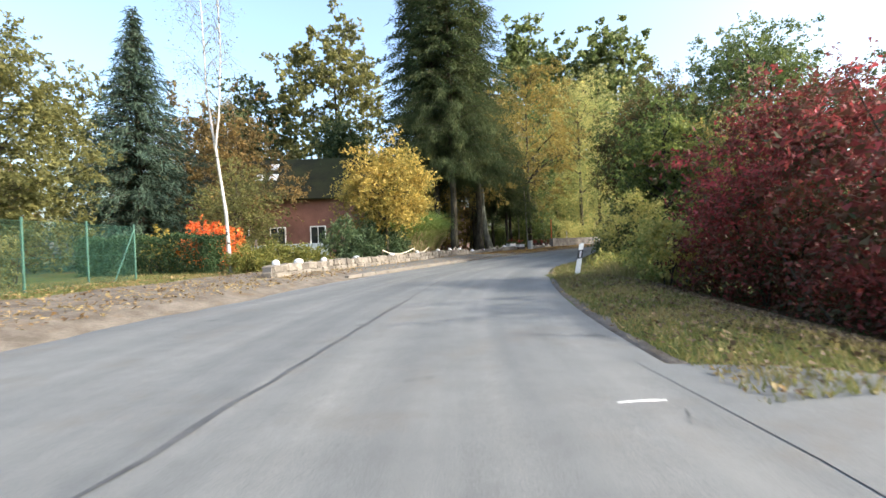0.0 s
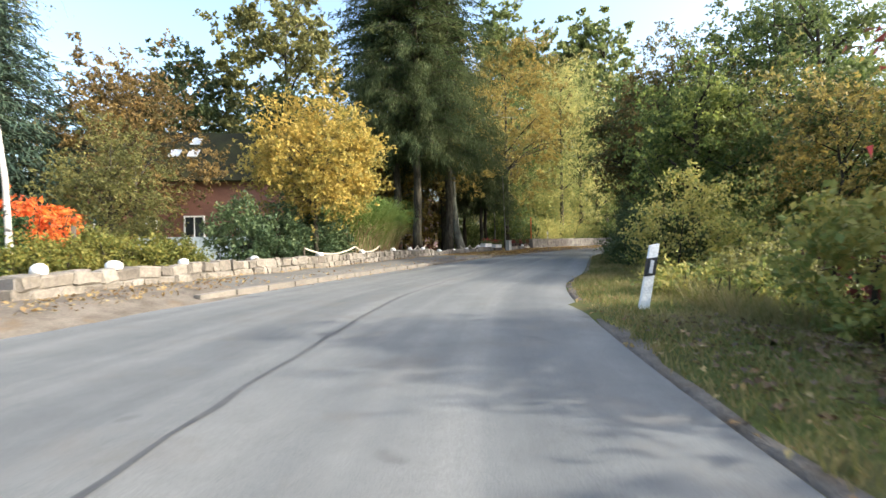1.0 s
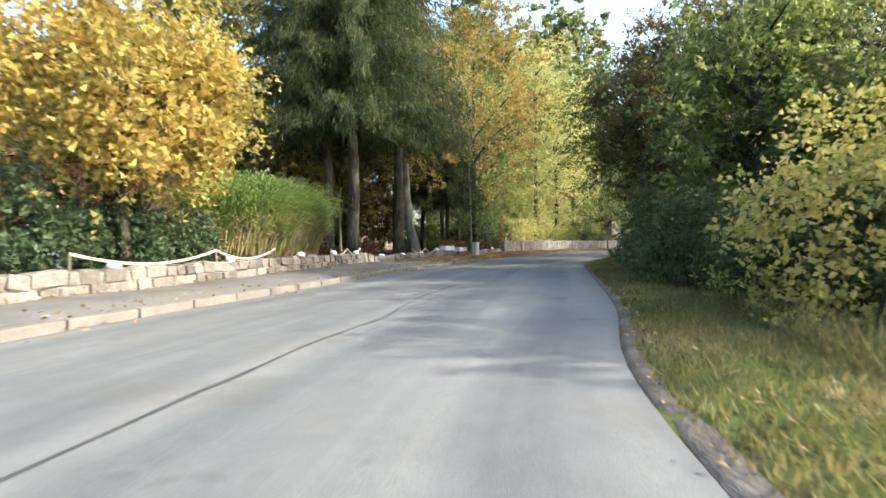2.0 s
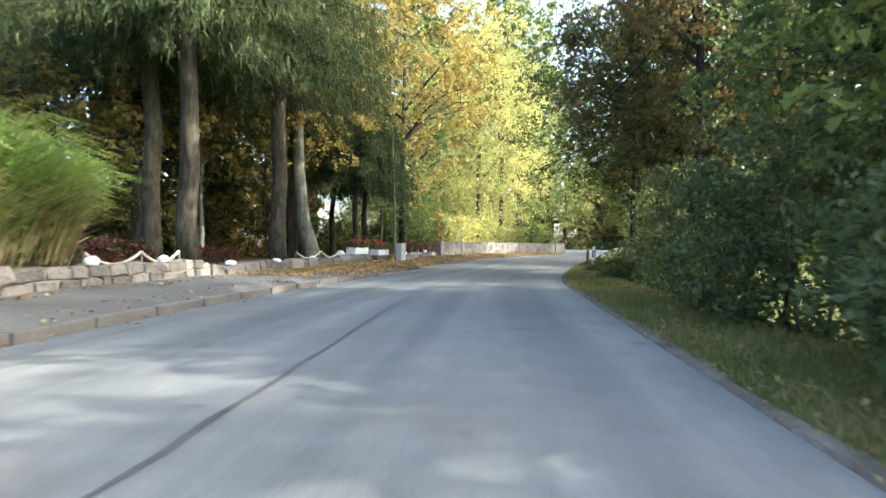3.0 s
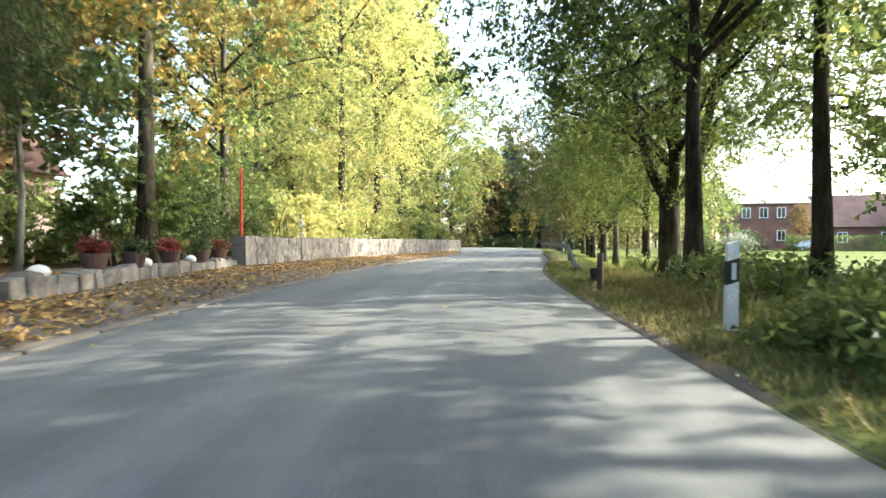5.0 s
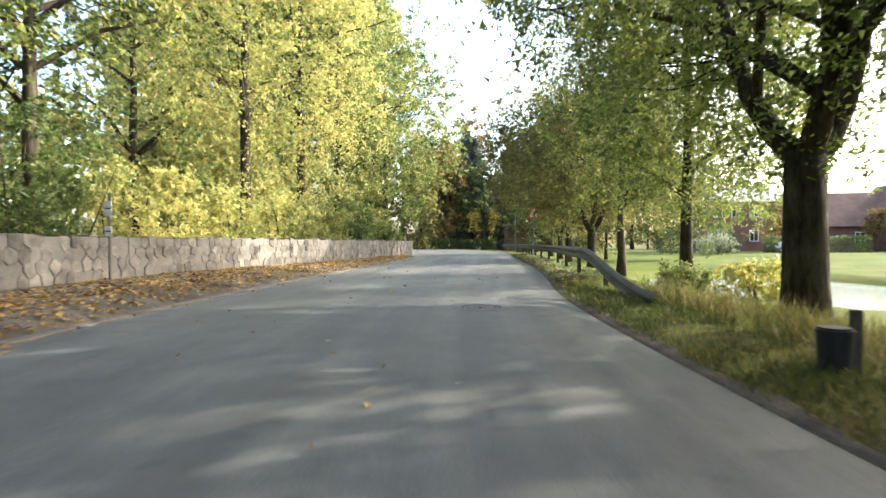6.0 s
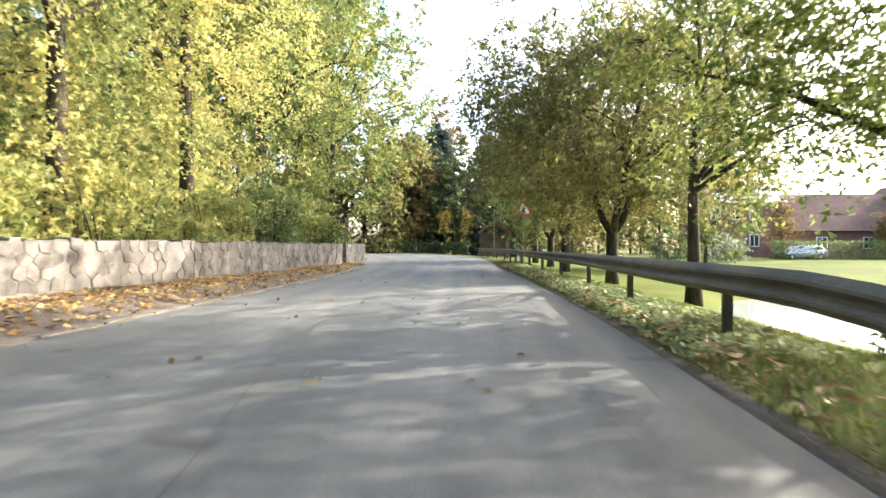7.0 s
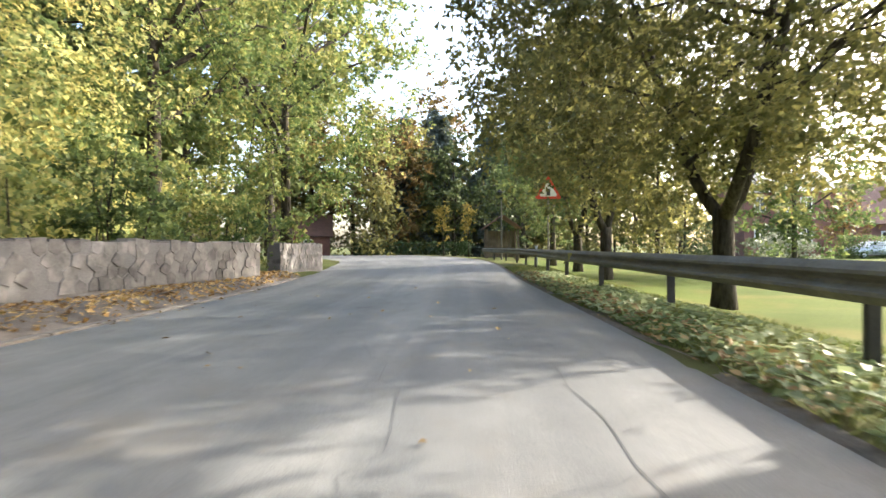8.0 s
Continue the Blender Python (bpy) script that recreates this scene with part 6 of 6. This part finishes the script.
def garden_screen():
    t = thing("garden_screen", -3.2, 43.2, 0.2, -8, "low pale blue garden screen before the house", "screen")
    for i in range(4):
        bm = bmesh.new()
        box(bm, -1.8 + i * 1.2, 0, 0.6, 1.16, 0.04, 1.1, 0.01)
        part("panel", bm, M_SCREEN, t)
    for i in range(5):
        bm = bmesh.new()
        box(bm, -2.4 + i * 1.2, 0.04, 0.6, 0.07, 0.07, 1.3, 0.01)
        part("post", bm, M_WOOD, t)


garden_screen()


# ---- the far end: sign, lamp, shelter, parked car ----
def warning_sign():
    t = thing("warning_sign", 49.2, 80.2, 0.0, -41, "triangular red-bordered warning sign on a grey post", "traffic sign")
    part("pole", tube([(0, 0.05, -0.2), (0, 0.05, 3.5)], [0.035, 0.035], 12), M_STEEL, t)
    def tri(r, y, th):
        bm = bmesh.new()
        c = [(r * math.sin(a), r * math.cos(a)) for a in (0, 2.0944, 4.18879)]
        f = [bm.verts.new((u, y, 3.05 + w)) for u, w in c]
        g = [bm.verts.new((u, y + th, 3.05 + w)) for u, w in c]
        bm.faces.new(f)
        bm.faces.new(g[::-1])
        for i in range(3):
            bm.faces.new((f[i], f[(i + 1) % 3], g[(i + 1) % 3], g[i]))
        bmesh.ops.bevel(bm, geom=[e for e in bm.edges if abs(e.verts[0].co.y - e.verts[1].co.y) > th / 2], offset=0.05, segments=3, affect="EDGES")
        bmesh.ops.recalc_face_normals(bm, faces=bm.faces)
        return bm
    part("border", tri(0.6, 0.0, 0.015), M_REDPAINT, t, "red triangular border")
    part("face", tri(0.42, -0.006, 0.012), M_WHITE, t, "white face")
    bm = bmesh.new()
    box(bm, 0, -0.01, 3.0, 0.14, 0.008, 0.26, 0.003)
    part("symbol", bm, M_BLACK, t, "black symbol")


warning_sign()
lamp = thing("street_lamp", 60.0, 92.4, 0, -41, "grey street lamp with a dark lantern head", "street lamp")
part("pole", tube([(0, 0, -0.3), (0, 0, 1.0), (0, 0, 4.3)], [0.07, 0.055, 0.045], 12), M_STEEL, lamp)
bm = bmesh.new()
bmesh.ops.create_cone(bm, cap_ends=True, segments=6, radius1=0.16, radius2=0.27, depth=0.5, matrix=Matrix.Translation((0, 0, 4.5)))
part("lantern", bm, M_GLASS, lamp)
bm = bmesh.new()
bmesh.ops.create_cone(bm, cap_ends=True, segments=6, radius1=0.36, radius2=0.08, depth=0.25, matrix=Matrix.Translation((0, 0, 4.87)))
part("hood", bm, M_BLACK, lamp, "dark hood")


def shelter():
    t = thing("bus_shelter", 63.5, 95.6, 0, -41, "small dark timber shelter with a pitched roof", "shelter")
    for x in (-1.2, 1.2):
        for y in (-0.8, 0.8):
            bm = bmesh.new()
            box(bm, x, y, 1.1, 0.14, 0.14, 2.5, 0.015)
            part("post", bm, M_WOOD, t)
    for i in range(11):
        bm = bmesh.new()
        box(bm, -1.2 + i * 0.24, 0.86, 1.15, 0.225, 0.03, 2.1, 0.005)
        part("board", bm, M_WOOD, t)
    for sg in (-1, 1):
        bm = bmesh.new()
        box(bm, 0, 0, 0, 1.85, 2.3, 0.08, 0.01, pose(sg * 0.75, 0, 2.85, 0, sg * 35, 0))
        part("roof", bm, M_ROOFRED, t)


shelter()


def parked_car(x, y, z, turn):
    """A silver estate car: body shell with cabin, windows, wheels, lights."""
    t = thing("car", x, y, z, turn, "silver estate car parked on the far side of the lawn", "car")
    prof = [(-2.2, 0.3), (-2.25, 0.65), (-2.1, 0.9), (-1.1, 0.98), (-0.55, 1.4), (0.4, 1.47), (1.6, 1.42), (2.1, 0.95), (2.2, 0.6), (2.15, 0.3)]
    bm = bmesh.new()
    rows = []
    for yy, k in ((-0.86, 0.96), (-0.8, 1.0), (0.8, 1.0), (0.86, 0.96)):
        rows.append([bm.verts.new((u * k, yy * (0.82 if w > 1.2 else 1), 0.3 + (w - 0.3) * (k if w > 0.5 else 1))) for u, w in prof])
    for a, b in zip(rows[:-1], rows[1:]):
        for i in range(len(prof)):
            bm.faces.new((a[i], a[(i + 1) % len(prof)], b[(i + 1) % len(prof)], b[i]))
    bm.faces.new(rows[0])
    bm.faces.new(rows[-1][::-1])
    bmesh.ops.recalc_face_normals(bm, faces=bm.faces)
    body = smooth(part("body", bm, M_CARPAINT, t))
    for sy in (-1, 1):
        for u0, u1, w0, w1 in ((-0.75, 0.15, 1.05, 1.36), (0.22, 1.0, 1.05, 1.38), (1.07, 1.65, 1.05, 1.34)):
            bm = bmesh.new()
            v = [bm.verts.new((u, sy * (0.845 - 0.14 * (w - 1.0) / 0.4), w)) for u, w in ((u0, w0), (u1, w0), (u1, w1), (u0 + 0.25 * (u0 < -0.5), w1))]
            bm.faces.new(v)
            bmesh.ops.solidify(bm, geom=bm.faces[:], thickness=0.03)
            part("side_window", bm, M_GLASS, t)
        for wx in (-1.4, 1.35):
            bm = bmesh.new()
            bmesh.ops.create_cone(bm, cap_ends=True, segments=24, radius1=0.31, radius2=0.31, depth=0.2, matrix=pose(wx, sy * 0.78, 0.31, 90, 0, 0))
            bmesh.ops.bevel(bm, geom=[e for e in bm.edges if e.calc_face_angle(0) > 1], offset=0.03, segments=2, affect="EDGES")
            wheel = part("wheel", bm, M_RUBBER, t)
            bm = bmesh.new()
            bmesh.ops.create_cone(bm, cap_ends=True, segments=20, radius1=0.19, radius2=0.17, depth=0.03, matrix=pose(wx, sy * 0.885, 0.31, 90, 0, 0))
            part("rim", bm, M_REFLECT, wheel)
    for wx, mat in ((-2.2, M_REFLECT), (2.16, M_REDPAINT)):
        for sy in (-0.62, 0.62):
            bm = bmesh.new()
            box(bm, wx, sy, 0.76, 0.08, 0.32, 0.14, 0.02)
            part("headlight" if wx < 0 else "tail_light", bm, mat, t)
    return t


parked_car(88.5, 76.6, -0.28, -42)


# ---- loose stuff: fallen leaves, grass, low growth ----
def scatter(edge, norm, y0, y1, o0, o1, n, rng, power=1.0):
    k = np.where((edge[:, 1] >= y0) & (edge[:, 1] <= y1))[0]
    i = rng.uniform(k[0], k[-1] - 0.01, n)
    a, w = i.astype(int), (i % 1)[:, None]
    p = edge[a] * (1 - w) + edge[a + 1] * w
    o = o0 + (o1 - o0) * rng.uniform(0, 1, n)[:, None] ** power
    return p + norm[a] * o


def litter(name, label, xy, z, size, mat, seed, flat=0.35):
    rng = np.random.default_rng(seed)
    c = np.column_stack([xy, z + rng.uniform(0.008, 0.03, len(xy))])
    n = len(c)
    d = rng.normal(size=(n, 3)) * np.array([1, 1, flat])
    d /= np.linalg.norm(d, axis=1)[:, None]
    u = np.cross(d, np.array([0, 0, 1.0]) + rng.normal(size=(n, 3)) * 0.35)
    u /= np.linalg.norm(u, axis=1)[:, None]
    s = size * rng.uniform(0.5, 1.4, n)[:, None]
    v = np.stack([c - d * s * 0.5, c + u * s * 0.35 + (0, 0, 0.01), c + d * s * 0.5, c - u * s * 0.35 + (0, 0, 0.01)], 1).reshape(-1, 3)
    return tagged(part(name, (v, np.arange(4 * n).reshape(n, 4)), mat), label, "leaves", kind="stuff")


rng = np.random.default_rng(800)
p = np.concatenate([scatter(EDGE_L, NORM_L, 49, 84, -4.6, -0.1, 28000, rng), scatter(EDGE_L, NORM_L, 46, 56, -2.6, -0.1, 3500, rng)])
litter("fallen_leaves", "thick layer of yellow and brown fallen leaves", p, height_at(p[:, 0], p[:, 1]) + 0.05, 0.085, LITTER_GOLD, 801)
p = np.concatenate([scatter(EDGE_L, NORM_L, 10, 31, -5.2, -2.4, 2600, rng), scatter(EDGE_L, NORM_L, 10, 31, -2.6, -0.3, 2600, rng, 0.6), scatter(EDGE_L, NORM_L, 30, 46, -0.5, -0.16, 260, rng), scatter(EDGE_L, NORM_L, 30, 47, -1.85, -1.6, 420, rng)])
litter("fallen_leaves", "dry brown leaves strewn over the verge and footpath", p, height_at(p[:, 0], p[:, 1]) + 0.07, 0.065, LITTER, 802)
p = np.concatenate([scatter(EDGE_L, NORM_L, 30, 80, 0.02, 0.5, 320, rng, 2.0), scatter(EDGE_L, NORM_L, 60, 80, 1.0, 3.4, 60, rng)])
litter("fallen_leaves", "scattered fallen leaves on the asphalt", p, np.array([road_z(a, b) for a, b in p]), 0.07, LITTER, 803, 0.1)
p = np.concatenate([scatter(EDGE_R, NORM_R, 40, 82, 0.0, 1.3, 800, rng), scatter(EDGE_R, NORM_R, 14.6, 40, 0.0, 0.6, 400, rng)])
litter("fallen_leaves", "yellow leaves caught in the grass of the verge", p, height_at(p[:, 0], p[:, 1]) + 0.03, 0.055, LITTER, 804)
p = scatter(EDGE_R, NORM_R, 63.5, 80, 0.12, 1.5, 4400, rng, 1.25)
litter("ground_ivy", "low broad pale green leaves along the foot of the guardrail", p, height_at(p[:, 0], p[:, 1]) + 0.05, 0.115, LEAF_HERB, 805, 0.3)
p = scatter(EDGE_R, NORM_R, 62, 80, 0.05, 0.7, 900, rng)
litter("fallen_leaves", "pale brown leaves among the broad green ones of the verge", p, height_at(p[:, 0], p[:, 1]) + 0.07, 0.09, LITTER, 806)
p = scatter(EDGE_R, NORM_R, 14.6, 25, 0.2, 3.4, 4200, rng, 0.8)
litter("fallen_leaves", "brown leaf litter under the thicket", p, height_at(p[:, 0], p[:, 1]) + 0.03, 0.055, LITTER_BROWN, 809)
p = scatter(EDGE_R, NORM_R, 52, 76, -3.0, -1.2, 60, rng)
litter("fallen_leaves", "pale fallen leaves scattered on the asphalt", p, np.array([road_z(a, b) for a, b in p]), 0.075, LITTER, 810, 0.1)


def grass(name, label, xy, lo, hi, seed, lean=0.45, mat=None):
    rng = np.random.default_rng(seed)
    n = len(xy)
    z = height_at(xy[:, 0], xy[:, 1])
    h = rng.uniform(lo, hi, n)
    a = rng.uniform(0, 6.283, n)
    w = rng.uniform(0.006, 0.013, n)
    b = np.column_stack([xy, z - 0.01])
    sd = np.column_stack([np.cos(a) * w, np.sin(a) * w, np.zeros(n)])
    tip = b + np.column_stack([rng.normal(size=n) * h * lean, rng.normal(size=n) * h * lean, h])
    v = np.stack([b - sd, b + sd, tip], 1).reshape(-1, 3)
    return tagged(part(name, (v, np.arange(3 * n).reshape(n, 3)), mat or BLADE), label, "grass", kind="stuff")


g = np.concatenate([scatter(EDGE_R, NORM_R, 14.6, 34, 0.12, 2.0, 24000, rng, 1.0), scatter(EDGE_R, NORM_R, 34, 58, 0.12, 1.9, 22000, rng, 1.2)])
grass("verge_grass", "short green and yellow grass on the verge", g, 0.035, 0.11, 806)
g = scatter(EDGE_R, NORM_R, 56, 84, 0.12, 2.4, 24000, rng, 1.1)
grass("verge_grass", "short fresh green grass under the guardrail", g, 0.04, 0.12, 811, mat=BLADE_GREEN)
g = np.concatenate([scatter(EDGE_R, NORM_R, 23.5, 34, 1.5, 3.6, 9000, rng), scatter(EDGE_R, NORM_R, 48, 62, 1.2, 4.0, 9000, rng)])
grass("tall_grass", "longer rank grass on the bank", g, 0.15, 0.45, 807)
g = scatter(EDGE_L, NORM_L, 8, 33, -9.5, -3.6, 16000, rng)
grass("garden_grass", "bright green garden grass behind the fence", g, 0.05, 0.14, 808)
